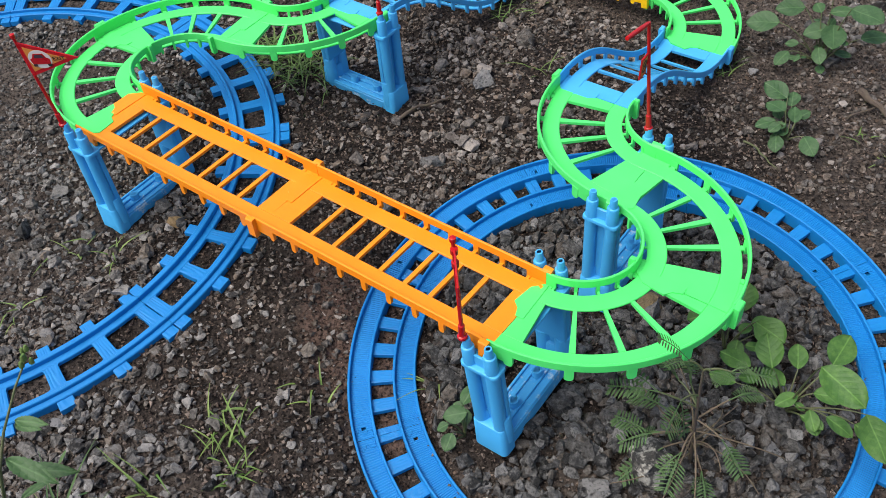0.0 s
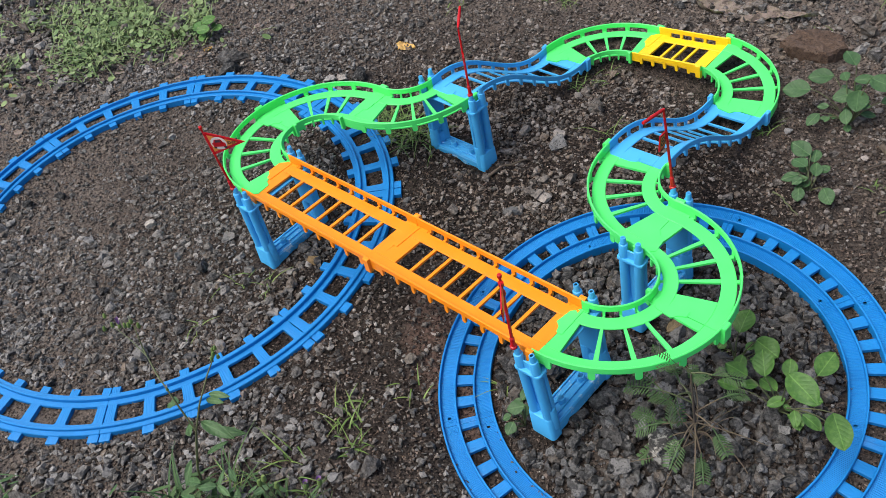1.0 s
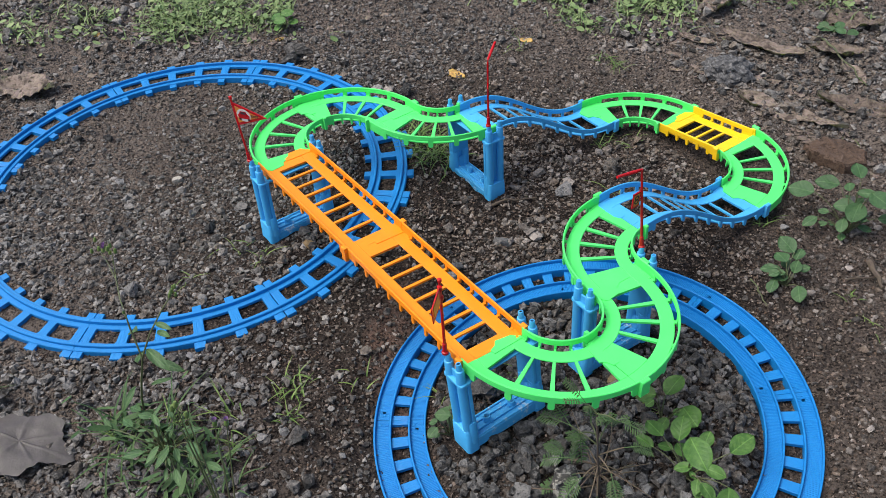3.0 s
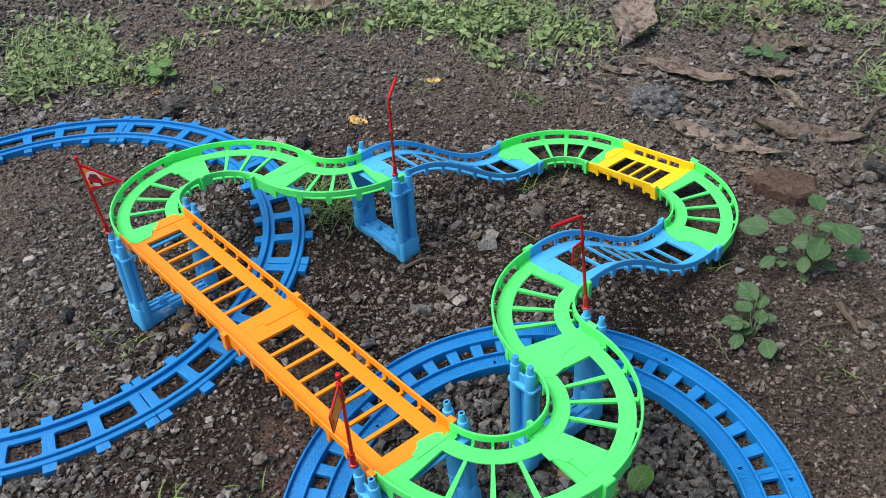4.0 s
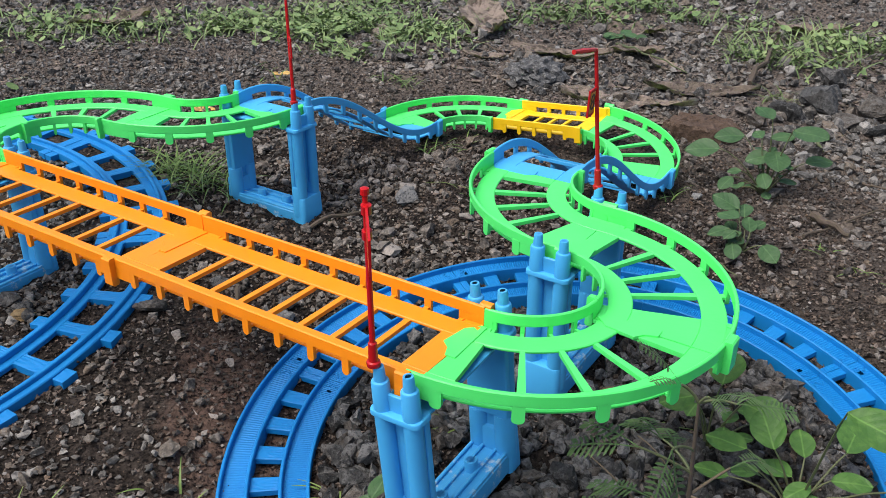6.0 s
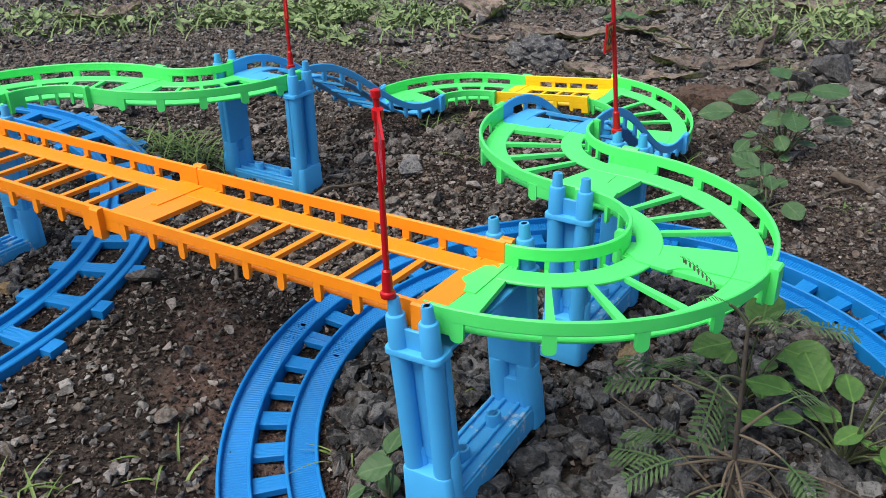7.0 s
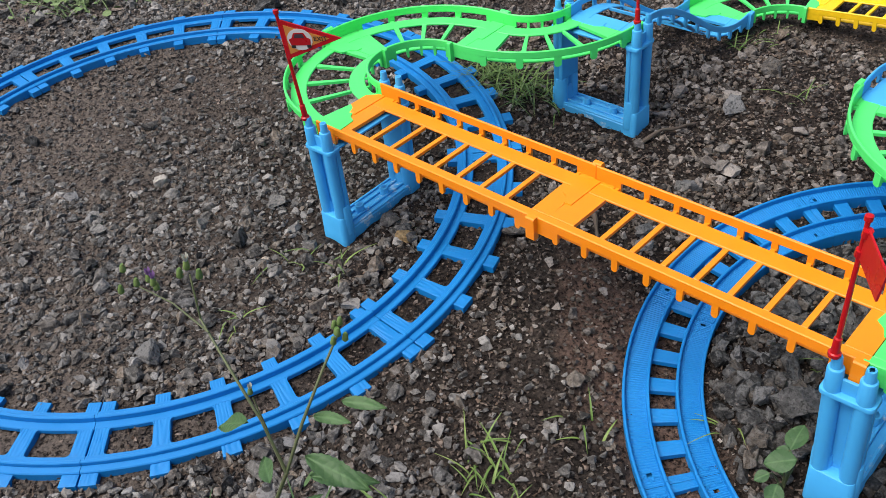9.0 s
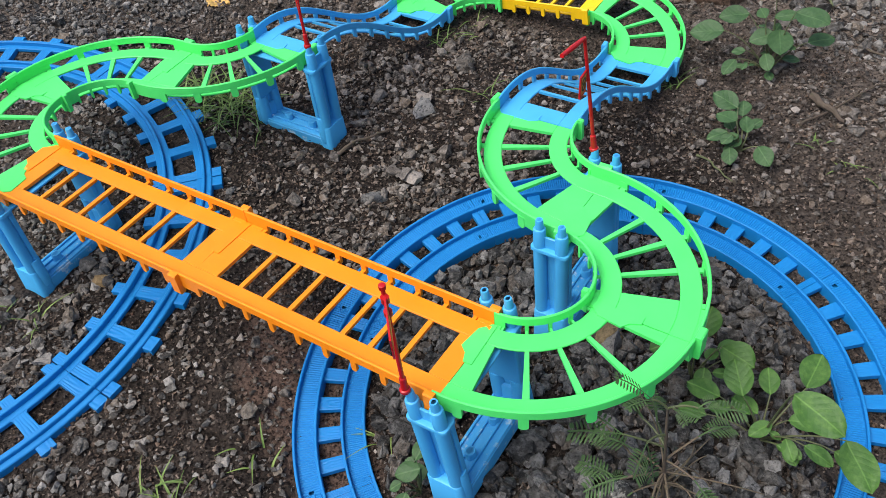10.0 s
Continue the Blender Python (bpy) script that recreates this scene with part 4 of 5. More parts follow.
for x, y, w in ((19.4, 66.4, 5.2), (17.4, 62.5, 3.4), (18.1, 76.3, 3.8), (19.6, 70.7, 3.0), (22.5, 63.5, 3.6), (24.5, 68.0, 4.2), (15.0, 59.5, 2.4), (21.5, 58.5, 2.6), (26.0, 62.0, 3.0)):
    stone(x, y, w, "dark grey rounded rock in a heap of stones", random.choice(STONES), "far stone heap")
for x, y, w in ((13.0, 3.7, 2.4), (12.8, 0.8, 2.0), (14.6, 1.2, 3.0), (13.0, -0.7, 1.6), (10.9, 2.2, 1.4), (10.8, 0.4, 1.4), (24.8, 2.5, 1.7), (30.7, 3.2, 2.0), (32.0, 5.3, 1.7), (33.1, 6.8, 1.5),
                (28.2, 17.2, 2.1), (25.7, 10.6, 1.7), (25.0, -2.3, 2.4), (23.6, 18.5, 2.2), (23.0, -0.6, 2.1), (20.6, 2.2, 1.9)):
    stone(x, y, w, "dark grey angular basalt stone inside the blue ring", random.choice(STONES), "stones inside the ring")


def loose_stones():
    """Middle-sized stones: thick inside the ring, thin elsewhere."""
    rng = np.random.default_rng(77)
    n = 0
    while n < 175:
        a, r = rng.uniform(0, 2 * np.pi), 13.4 * np.sqrt(rng.random())
        x, y = RING[0] + r * np.cos(a), RING[1] + r * np.sin(a)
        if on_track(np.array(x), np.array(y), 0.5) or (y > 9 + 0.2 * (x - 14) and rng.random() < 0.62):
            continue
        stone(x, y, 0.75 + 1.35 * rng.random() ** 2.2, "dark grey angular basalt stone inside the blue ring", STONES[rng.integers(14)], "stones inside the ring")
        n += 1
    n = 0
    while n < 58:
        x, y = rng.uniform(-62, 46), rng.uniform(-40, 60)
        if on_track(np.array(x), np.array(y), 1.0) or relief(np.array(x), np.array(y), 18, 50) < 0.45:
            continue
        stone(x, y, 0.9 + 0.9 * rng.random() ** 2, "dark grey angular basalt stone on gravel", STONES[rng.integers(14)], "basalt stones")
        n += 1


loose_stones()


# ---- fallen leaves and twigs ----
def dry_leaf(x, y, length, width, turn, curl, label, mat=DRY, seed=0, lift=-0.05, name="dry_leaf", ragged=0.16):
    """A fallen leaf: pointed outline, raised veins, curled and wavy, with a short stalk."""
    rng = random.Random(seed)
    nu, nv = 34, 12
    z0 = float(soil_height(x, y)) + lift
    bm = bmesh.new()
    ph = rng.uniform(0, 6)
    rows = []
    for i in range(nu + 1):
        u = i / nu
        half = 0.5 * width * (math.sin(math.pi * u ** 0.8) ** 0.75) * (1 + 2.2 * ragged * noise.noise(Vector((u * 13, seed, 0))) + ragged * noise.noise(Vector((u * 34, seed, 4))))
        row = []
        for j in range(nv + 1):
            v = 2 * j / nv - 1
            px, py = (u - 0.5) * length, v * half
            pz = curl * (abs(v) ** 1.6) * width * 0.13 + 0.06 * width * math.sin(5 * u + ph + 1.5 * v) + 0.16 * width * noise.noise(Vector((u * 5, v * 2.4, seed + 3))) + 0.06 * width * noise.noise(Vector((u * 16, v * 7, seed + 5)))
            pz += 0.07 * curl * length * (2 * u - 1) ** 2 - 0.03 * width * math.exp(-(v / 0.12) ** 2)
            row.append((px, py, pz))
        rows.append(row)
    low = min(p[2] for r in rows for p in r)
    top = [[bm.verts.new((p[0] * CM, p[1] * CM, (p[2] - low + 0.05) * CM)) for p in r] for r in rows]
    bot = [[bm.verts.new((p[0] * CM, p[1] * CM, (p[2] - low) * CM)) for p in r] for r in rows]
    for i in range(nu):
        for j in range(nv):
            bm.faces.new((top[i][j], top[i + 1][j], top[i + 1][j + 1], top[i][j + 1]))
            bm.faces.new((bot[i][j], bot[i][j + 1], bot[i + 1][j + 1], bot[i + 1][j]))
        for j in (0, nv):
            bm.faces.new((top[i][j], bot[i][j], bot[i + 1][j], top[i + 1][j]))
    ob = tagged(new(name, finish(name, bm, mat, 60)), label, "leaf")
    ob.matrix_world = at_cm(x, y, z0, turn, rng.uniform(-6, 6), rng.uniform(-6, 6))
    return ob


def lobed_leaf(x, y, length, width, turn, label, seed=0, lift=0.3):
    """A broad fallen leaf with a few shallow lobes, raised veins and wavy rim."""
    nr, na = 16, 96
    veins = [0.0, 0.75, -0.75, 1.75, -1.75, math.pi]

    def reach(a):
        r = 1.0 + 0.16 * math.cos(5 * a) + 0.07 * noise.noise(Vector((2.5 * math.cos(a), 2.5 * math.sin(a), seed))) + 0.03 * math.cos(23 * a + 2 * math.sin(3 * a))
        return r / 1.12

    bm = bmesh.new()

    def sheet(down):
        mid = bm.verts.new((0, 0, (0.30 - down) * CM))
        rows = []
        for i in range(1, nr + 1):
            row = []
            for k in range(na):
                a = 2 * math.pi * k / na
                q = i / nr * reach(a)
                px, py = 0.5 * length * q * math.cos(a), 0.5 * width * q * math.sin(a)
                ridge = max(math.exp(-((math.sin((a - v) / 2) * 2 * math.hypot(px, py)) / 0.13) ** 2) for v in veins)
                z = 0.30 + 0.55 * noise.noise(Vector((px * 0.28, py * 0.28, seed))) + 0.10 * noise.noise(Vector((px * 1.1, py * 1.1, seed + 4))) + 0.07 * ridge - 0.35 * q ** 3 * (0.5 + 0.5 * math.cos(3 * a + seed))
                row.append(bm.verts.new((px * CM, py * CM, (z - down) * CM)))
            rows.append(row)
        for k in range(na):
            bm.faces.new((mid, rows[0][k], rows[0][(k + 1) % na]))
        for a, b in zip(rows, rows[1:]):
            for k in range(na):
                bm.faces.new((a[k], b[k], b[(k + 1) % na], a[(k + 1) % na]))
        return rows[-1]

    top, low = sheet(0.0), sheet(0.05)
    for k in range(na):
        bm.faces.new((top[k], low[k], low[(k + 1) % na], top[(k + 1) % na]))
    ob = tagged(new("dry_leaf", finish("dry_leaf", bm, GREY_LEAF, 70)), label, "leaf")
    ob.matrix_world = at_cm(x, y, float(soil_height(x, y)) + lift, turn, 4, 2)


lobed_leaf(-4.8, -34.0, 10.6, 6.6, 36, "large smooth grey dry leaf with pointed lobes on gravel", 31, 0.95)
dry_leaf(-25.9, 76.0, 14.0, 6.4, -50, 0.9, "brown curled dry leaf at the edge of the weeds", seed=1)
dry_leaf(-7.3, 83.5, 8.0, 4.5, 20, 0.5, "brown dry leaf lying on soil", seed=2)
dry_leaf(-10.8, 68.3, 13.0, 3.2, 8, 0.8, "long grey brown curled dry leaf", seed=3)
dry_leaf(-3.6, 74.2, 7.0, 3.6, 35, 0.5, "ragged brown dry leaf beside a twig", seed=4)
dry_leaf(7.4, 65.6, 12.5, 3.4, 30, 0.9, "grey brown dry leaf with curled edges", seed=5)
dry_leaf(2.3, 57.6, 14.5, 2.8, 12, 0.8, "long tattered brown dry leaf behind the yellow track", seed=6, ragged=0.3)
dry_leaf(11.4, 95.5, 8.5, 4.2, 15, 0.6, "greyish dry leaf on far soil", seed=7, lift=0.5)
dry_leaf(-66.5, 47.5, 10.5, 4.0, 55, 0.8, "tan curled dry leaf resting on weeds", seed=8, lift=0.9)
dry_leaf(-62.3, 14.5, 4.2, 1.8, 120, 0.6, "small brown dry leaf beside weeds", seed=9)
dry_leaf(-69.2, -17.0, 9.8, 6.0, 40, 0.6, "large grey brown dry leaf on gravel", seed=10)
dry_leaf(1.5, 71.0, 6.0, 2.2, -25, 0.8, "curled brown dry leaf on soil", seed=11)
dry_leaf(-18.5, 63.5, 5.5, 1.8, 15, 0.7, "narrow brown dry leaf on soil", seed=12)
dry_leaf(-14.0, 90.0, 8.0, 3.0, -20, 0.7, "brown dry leaf under weeds", seed=13)
dry_leaf(-33.5, 32.5, 2.9, 1.9, 20, 0.25, "small tawny yellow leaf lying on gravel", TAWNY, 14)
dry_leaf(-59.5, 18.2, 1.5, 1.1, 70, 0.3, "tiny tawny leaf on gravel", TAWNY, 15)
dry_leaf(-35.3, 46.3, 2.0, 1.4, 30, 0.3, "tiny tawny leaf on gravel", TAWNY, 16)
dry_leaf(-81.5, -3.4, 1.6, 1.2, 10, 0.3, "tiny tawny leaf on gravel", TAWNY, 17)


def twig(a, b, radius, label, seed=0, mat=TWIG, sag=0.25, lift=0.15):
    rng = random.Random(seed)
    pts = []
    for k in range(9):
        u = k / 8
        x, y = a[0] + (b[0] - a[0]) * u, a[1] + (b[1] - a[1]) * u
        far = math.hypot(b[0] - a[0], b[1] - a[1])
        x, y = x + rng.uniform(-1, 1) * far * 0.025, y + rng.uniform(-1, 1) * far * 0.025
        pts.append((x, y, float(soil_height(x, y)) + lift + radius + sag * math.sin(math.pi * u)))
    bm = bmesh.new()
    tube(bm, pts, [radius * (1.1 - 0.6 * k / 8) * rng.uniform(0.85, 1.15) for k in range(9)], 7)
    tagged(new("twig", finish("twig", bm, mat, 50)), label, "twig", "twigs")


twig((19.4, 30.5), (22.8, 28.8), 0.09, "thin pale bent stalk on soil", 1, STALK, 0.2)
twig((24.8, 37.4), (29.3, 45.7), 0.12, "thin dry brown twig on gravel", 2)
twig((24.8, 41.6), (27.9, 39.1), 0.32, "short weathered brown stick on gravel", 3)
twig((20.3, 59.8), (22.3, 55.5), 0.22, "short bleached stick among stones", 4, STALK)
twig((-6.1, 17.8), (-4.0, 22.8), 0.16, "short dark brown stick beside a pillar", 5)
twig((-3.9, 8.3), (-2.2, 6.5), 0.2, "short brown stick under the bridge", 6)
twig((-7.9, 76.4), (4.4, 69.2), 0.14, "long pale dry stalk bent over leaves", 7, STALK, 0.9)
twig((11.6, 69.5), (10.3, 85.4), 0.3, "long dark dry twig on far soil", 8, TWIG, 1.2)
twig((12.4, 95.6), (-4.0, 87.9), 0.16, "long thin dry twig on far soil", 9)
twig((-16.0, 66.0), (-24.0, 68.5), 0.13, "thin dry twig on soil", 10)
twig((26.0, 50.0), (31.0, 47.5), 0.12, "thin dry twig on gravel", 11)


# ---- green plants ----
def leaf_bm(length, width, cup=0.25, droop=0.2, pointed=0.0, teeth=0.0, fold=0.12):
    """A leaf blade that starts at the origin and runs along x, face up."""
    nu, nv = (20 if teeth else 12), 8
    bm = bmesh.new()
    rows = []
    for i in range(nu + 1):
        u = i / nu
        half = 0.5 * width * (max(math.sin(math.pi * u ** (0.75 + 0.25 * (1 - pointed))), 0.0) ** (0.62 + 0.35 * pointed))
        if teeth:
            half *= 1 - teeth * (i % 2)
        rows.append([bm.verts.new((u * length * CM, (2 * j / nv - 1) * half * CM,
                                   (cup * half * (2 * j / nv - 1) ** 2 + fold * half * abs(2 * j / nv - 1) - droop * length * u * u
                                    + 0.02 * length * math.sin(6 * u + j)) * CM)) for j in range(nv + 1)])
    for a, b in zip(rows, rows[1:]):
        for j in range(nv):
            bm.faces.new((a[j], b[j], b[j + 1], a[j + 1]))
    bmesh.ops.remove_doubles(bm, verts=bm.verts, dist=1e-6)
    return bm


def aim(centre, length, heading, pitch, roll):
    """A leaf's pose about its middle."""
    return at_cm(*centre) @ Matrix.Rotation(radians(16), 4, "X") @ Euler((radians(roll), radians(-pitch), radians(heading))).to_matrix().to_4x4() @ Matrix.Translation((-length / 2 * CM, 0, 0))


def leafy_plant(name, label, base, leaves, mat, pointed=0.0, teeth=0.0, stem=0.06, ratio=0.78, seed=0, grow=1.0, fill=0):
    """A low plant: a leafstalk from the root to every leaf. leaves: x, y, z of the middle and the length."""
    rng = random.Random(seed)
    root = Vector((base[0], base[1], float(soil_height(*base))))
    ob = thing(name, label, "plant", at=at_cm(*root))
    inv = at_cm(*root).inverted()
    leaves = list(leaves)
    for _ in range(fill):
        x, y, z, size = rng.choice(leaves)
        u = rng.uniform(0.35, 0.95)
        leaves.append((root.x + (x - root.x) * u + rng.uniform(-0.9, 0.9), root.y + (y - root.y) * u + rng.uniform(-0.9, 0.9), root.z + 0.3 + (z - root.z) * rng.uniform(0.3, 0.9), size * rng.uniform(0.45, 0.8)))
    for x, y, z, size in leaves:
        size *= grow
        heading = math.degrees(math.atan2(y - root.y, x - root.x)) + rng.uniform(-35, 35)
        m = aim((x, y, z), size, heading, rng.uniform(-10, 12), rng.uniform(-14, 14))
        blade = part("leaf", leaf_bm(size, size * ratio * rng.uniform(0.9, 1.1), rng.uniform(0.02, 0.14), rng.uniform(0.02, 0.10), pointed, teeth, 0.07), mat, ob, smooth=60)
        blade.matrix_parent_inverse = inv
        blade.matrix_basis = m
        foot = m.translation / CM
        mid = root.lerp(foot, 0.5) + Vector((rng.uniform(-0.3, 0.3), rng.uniform(-0.3, 0.3), 0.25 * (foot - root).length))
        bm = bmesh.new()
        pts = [root.lerp(mid, t).lerp(mid.lerp(foot, t), t) for t in (0, 0.2, 0.4, 0.6, 0.8, 1.0)]
        tube(bm, pts, [stem * (1.2 - 0.6 * t) for t in (0, 0.2, 0.4, 0.6, 0.8, 1.0)], 6)
        stalk = part("stalk", bm, STALK, ob, smooth=60)
        stalk.matrix_parent_inverse = inv
    return ob


leafy_plant("round_leaf_weed", "green weed with large round leaves inside the blue ring", (31.6, 8.8), [
    (34.2, 5.8, 7.2, 3.0), (33.0, 13.1, 1.4, 2.5), (36.7, 7.0, 2.9, 2.9), (30.3, 9.4, 0.8, 1.8), (28.1, 8.4, 2.1, 2.1), (29.6, 9.7, 2.6, 2.2),
    (31.0, 11.3, 1.3, 1.7), (33.5, 7.8, 0.3, 1.3), (31.6, 8.1, 1.0, 1.5), (34.8, 7.0, 2.4, 1.7), (33.6, 9.3, 1.6, 1.8)], LEAF, seed=3, ratio=0.68, fill=9, grow=1.0)
leafy_plant("round_leaf_weed", "green weed with round leaves under the green curve", (26.7, 10.9), [
    (26.9, 11.5, 4.0, 2.1), (29.0, 11.4, 2.2, 2.2), (25.0, 10.4, 2.0, 1.9), (27.6, 10.0, 0.9, 1.3), (28.2, 12.6, 1.2, 1.4)], LEAF, seed=4, ratio=0.85, fill=4)
leafy_plant("broad_leaf_weed", "small green weed with pointed leaves on bare soil", (22.0, 32.4), [
    (19.7, 34.8, 2.4, 2.4), (20.4, 33.2, 2.1, 2.0), (21.1, 34.9, 2.0, 1.6), (20.3, 31.6, 1.4, 1.7), (21.9, 33.6, 1.6, 1.6), (21.3, 31.9, 1.3, 1.4), (21.8, 30.5, 0.7, 1.6), (24.0, 31.6, 0.7, 2.1)],
    BROAD_LEAF, 0.2, 0.05, seed=5, ratio=0.8, fill=7, grow=0.95)
leafy_plant("broad_leaf_weed", "leafy green weed beside the far green curve", (20.3, 44.2), [
    (15.2, 42.4, 3.2, 3.2), (16.7, 44.4, 4.0, 2.8), (18.9, 45.8, 6.0, 2.6), (18.9, 44.9, 4.4, 1.6), (23.1, 43.6, 5.6, 3.6), (20.8, 45.1, 4.5, 2.2),
    (21.0, 43.5, 3.0, 3.2), (20.5, 42.5, 1.5, 2.0), (17.9, 40.9, 1.3, 2.0), (17.9, 43.0, 1.6, 1.3), (19.4, 43.9, 2.8, 2.4), (23.9, 44.9, 3.1, 2.6)], BROAD_LEAF, 0.15, 0.04, seed=6, ratio=0.7, fill=20, grow=0.88)
leafy_plant("broad_leaf_weed", "low green weed at the foot of a pillar", (16.2, -3.4), [
    (15.9, -3.8, 0.9, 2.0), (16.0, -2.4, 1.5, 2.0), (16.4, -5.2, 0.1, 1.5)], BROAD_LEAF, 0.3, 0.06, seed=7, grow=0.8, fill=4)
leafy_plant("lance_leaf_weed", "tangled green weed with toothed pointed leaves on gravel", (4.2, -24.0), [
    (7.6, -22.4, 2.2, 3.6), (9.4, -21.6, 1.2, 3.4), (6.8, -24.8, 2.0, 3.8), (4.4, -26.6, 1.4, 3.2), (2.0, -24.4, 2.4, 3.0), (0.8, -25.8, 1.4, 3.2), (5.4, -21.6, 1.8, 2.8), (2.6, -22.4, 2.2, 2.6),
    (8.6, -24.4, 1.0, 3.0), (-0.6, -27.2, 1.0, 2.6), (3.6, -23.4, 4.0, 2.4), (5.0, -24.0, 4.4, 2.6)], BROAD_LEAF, 0.75, 0.10, seed=8, ratio=0.34, fill=52, grow=0.64)


def pinnate(ob, inv, start, end, sag, pairs, size, mat=DULL_LEAF):
    """A feathery leaf: a thin axis that bears paired leaflets."""
    a, b = Vector(start), Vector(end)
    d = (b - a).normalized()
    side = d.cross(Vector((0, 0, 1))).normalized()
    bm = bmesh.new()
    at = lambda t: a.lerp(b, t) + Vector((0, 0, sag * math.sin(math.pi * t)))
    wide = 0.30 * (b - a).length * 0.72 / pairs
    steps = [0.0] + [0.28 + 0.72 * k / pairs for k in range(pairs + 1)]
    rims = [[bm.verts.new((at(t) + side * s * 0.035) * CM) for s in (-1, 1)] for t in steps]
    for p, q in zip(rims, rims[1:]):
        bm.faces.new((p[0], p[1], q[1], q[0]))
    for k in range(1, pairs + 1):
        t = (steps[k] + steps[k + 1]) / 2 if k < pairs else steps[k]
        for s, foot, tip in ((-1, rims[k][0], rims[k + 1][0]), (1, rims[k][1], rims[k + 1][1])):
            w = (side * s + d * 0.35).normalized()
            r = size * (1 - 0.45 * abs(2 * t - 1.25))
            # narrow oblong leaflet on a short foot, a little drooping
            h, p, drop = d * wide, at(t), Vector((0, 0, 0.18 * r))
            out = [p + w * r * 0.12 - h * 0.2, p + w * r * 0.4 - h, p + w * r * 0.8 - h * 0.9 - drop * 0.6, p + w * r - drop, p + w * r * 0.8 + h * 0.7 - drop * 0.6, p + w * r * 0.4 + h, p + w * r * 0.12 + h * 0.2]
            vs = [bm.verts.new(q * CM) for q in out]
            bm.faces.new(vs)
            bm.faces.new((foot, vs[0], vs[-1], tip))
    part("frond", bm, mat, ob, "dull green feathery frond", smooth=0).matrix_parent_inverse = inv


def feathery_weed():
    """An upright woody stem with side shoots, each ending in a feathery frond, and runners over the stones."""
    base = Vector((28.5, 2.4, float(soil_height(28.5, 2.4)) - 0.2))
    ob = thing("feathery_weed", "straggling weed with feathery leaves and dry stems", "plant", at=at_cm(*base))
    inv = at_cm(*base).inverted()
    rng = random.Random(9)
    top = Vector((28.2, 1.7, 8.6))

    def shoot(start, end, mat, r0, r1, bow):
        start, end = Vector(start), Vector(end)
        mid = start.lerp(end, 0.5) + Vector((rng.uniform(-bow, bow), rng.uniform(-bow, bow), abs(bow)))
        pts = [start.lerp(mid, u).lerp(mid.lerp(end, u), u) for u in [i / 8 for i in range(9)]]
        bm = bmesh.new()
        tube(bm, pts, [(r0 + (r1 - r0) * i / 8) * rng.uniform(0.85, 1.15) for i in range(9)], 7)
        part("stem", bm, mat, ob, smooth=60).matrix_parent_inverse = inv
        return pts

    trunk = shoot(base, top, TWIG, 0.12, 0.07, 0.25)
    at = lambda z: min(trunk, key=lambda p: abs(p.z - z))
    # where a shoot leaves the stem, where its frond begins and ends, how far its leaflets reach
    for z, start, end, size in (
            (8.6, (27.6, 1.2, 9.5), (26.0, 0.3, 11.3), 0.55), (8.6, (28.6, 1.4, 9.2), (30.0, 0.8, 10.2), 0.55), (8.2, (29.4, 2.4, 8.6), (31.4, 3.4, 8.4), 0.75),
            (5.6, (26.4, 0.9, 6.2), (23.8, 0.1, 5.6), 0.85), (6.4, (27.8, 0.5, 7.0), (27.5, 0.0, 4.2), 0.85), (5.0, (26.8, 2.6, 5.6), (25.0, 4.2, 4.8), 0.75),
            (4.0, (29.4, 3.6, 4.6), (30.6, 5.4, 4.0), 0.80), (3.2, (27.0, 0.6, 3.2), (25.2, -0.8, 2.2), 0.90), (2.4, (28.4, 0.6, 2.4), (28.6, -1.6, 1.2), 0.90),
            (3.6, (30.0, 1.8, 3.6), (31.8, 0.8, 2.8), 0.80), (2.2, (26.6, 2.8, 2.2), (24.0, 3.2, 1.0), 0.85), (4.6, (27.2, 3.6, 4.4), (26.2, 5.8, 3.2), 0.70),
            (1.4, (27.2, 1.0, 1.2), (25.8, -1.4, -0.4), 0.80), (1.2, (29.6, 1.0, 1.0), (30.8, -0.6, 0.0), 0.75), (2.8, (26.6, 0.6, 2.6), (24.2, 0.6, 2.4), 0.80)):
        shoot(at(z), start, STALK if z > 4.5 else DEAD, 0.07, 0.05, 0.2)
        pinnate(ob, inv, start, end, rng.uniform(0.1, 0.4), 9, size)
        # a second, smaller frond beside it
        lean = Vector((rng.uniform(-1.2, 1.2), rng.uniform(-1.2, 1.2), rng.uniform(-0.9, 0.2)))
        pinnate(ob, inv, start, Vector(start).lerp(Vector(end), 0.8) + lean, 0.2, 7, size * 0.75)
    # thin dry runners that lie over the stones
    for k in range(12):
        h, r = rng.uniform(0, 2 * math.pi), rng.uniform(2.5, 6.0)
        x, y = base.x - 0.6 + r * math.cos(h), base.y + r * math.sin(h)
        shoot(trunk[rng.choice((1, 2, 3))], (x, y, float(soil_height(x, y)) + rng.uniform(0.5, 2.6)), DEAD, 0.06, 0.035, 0.9)


feathery_weed()


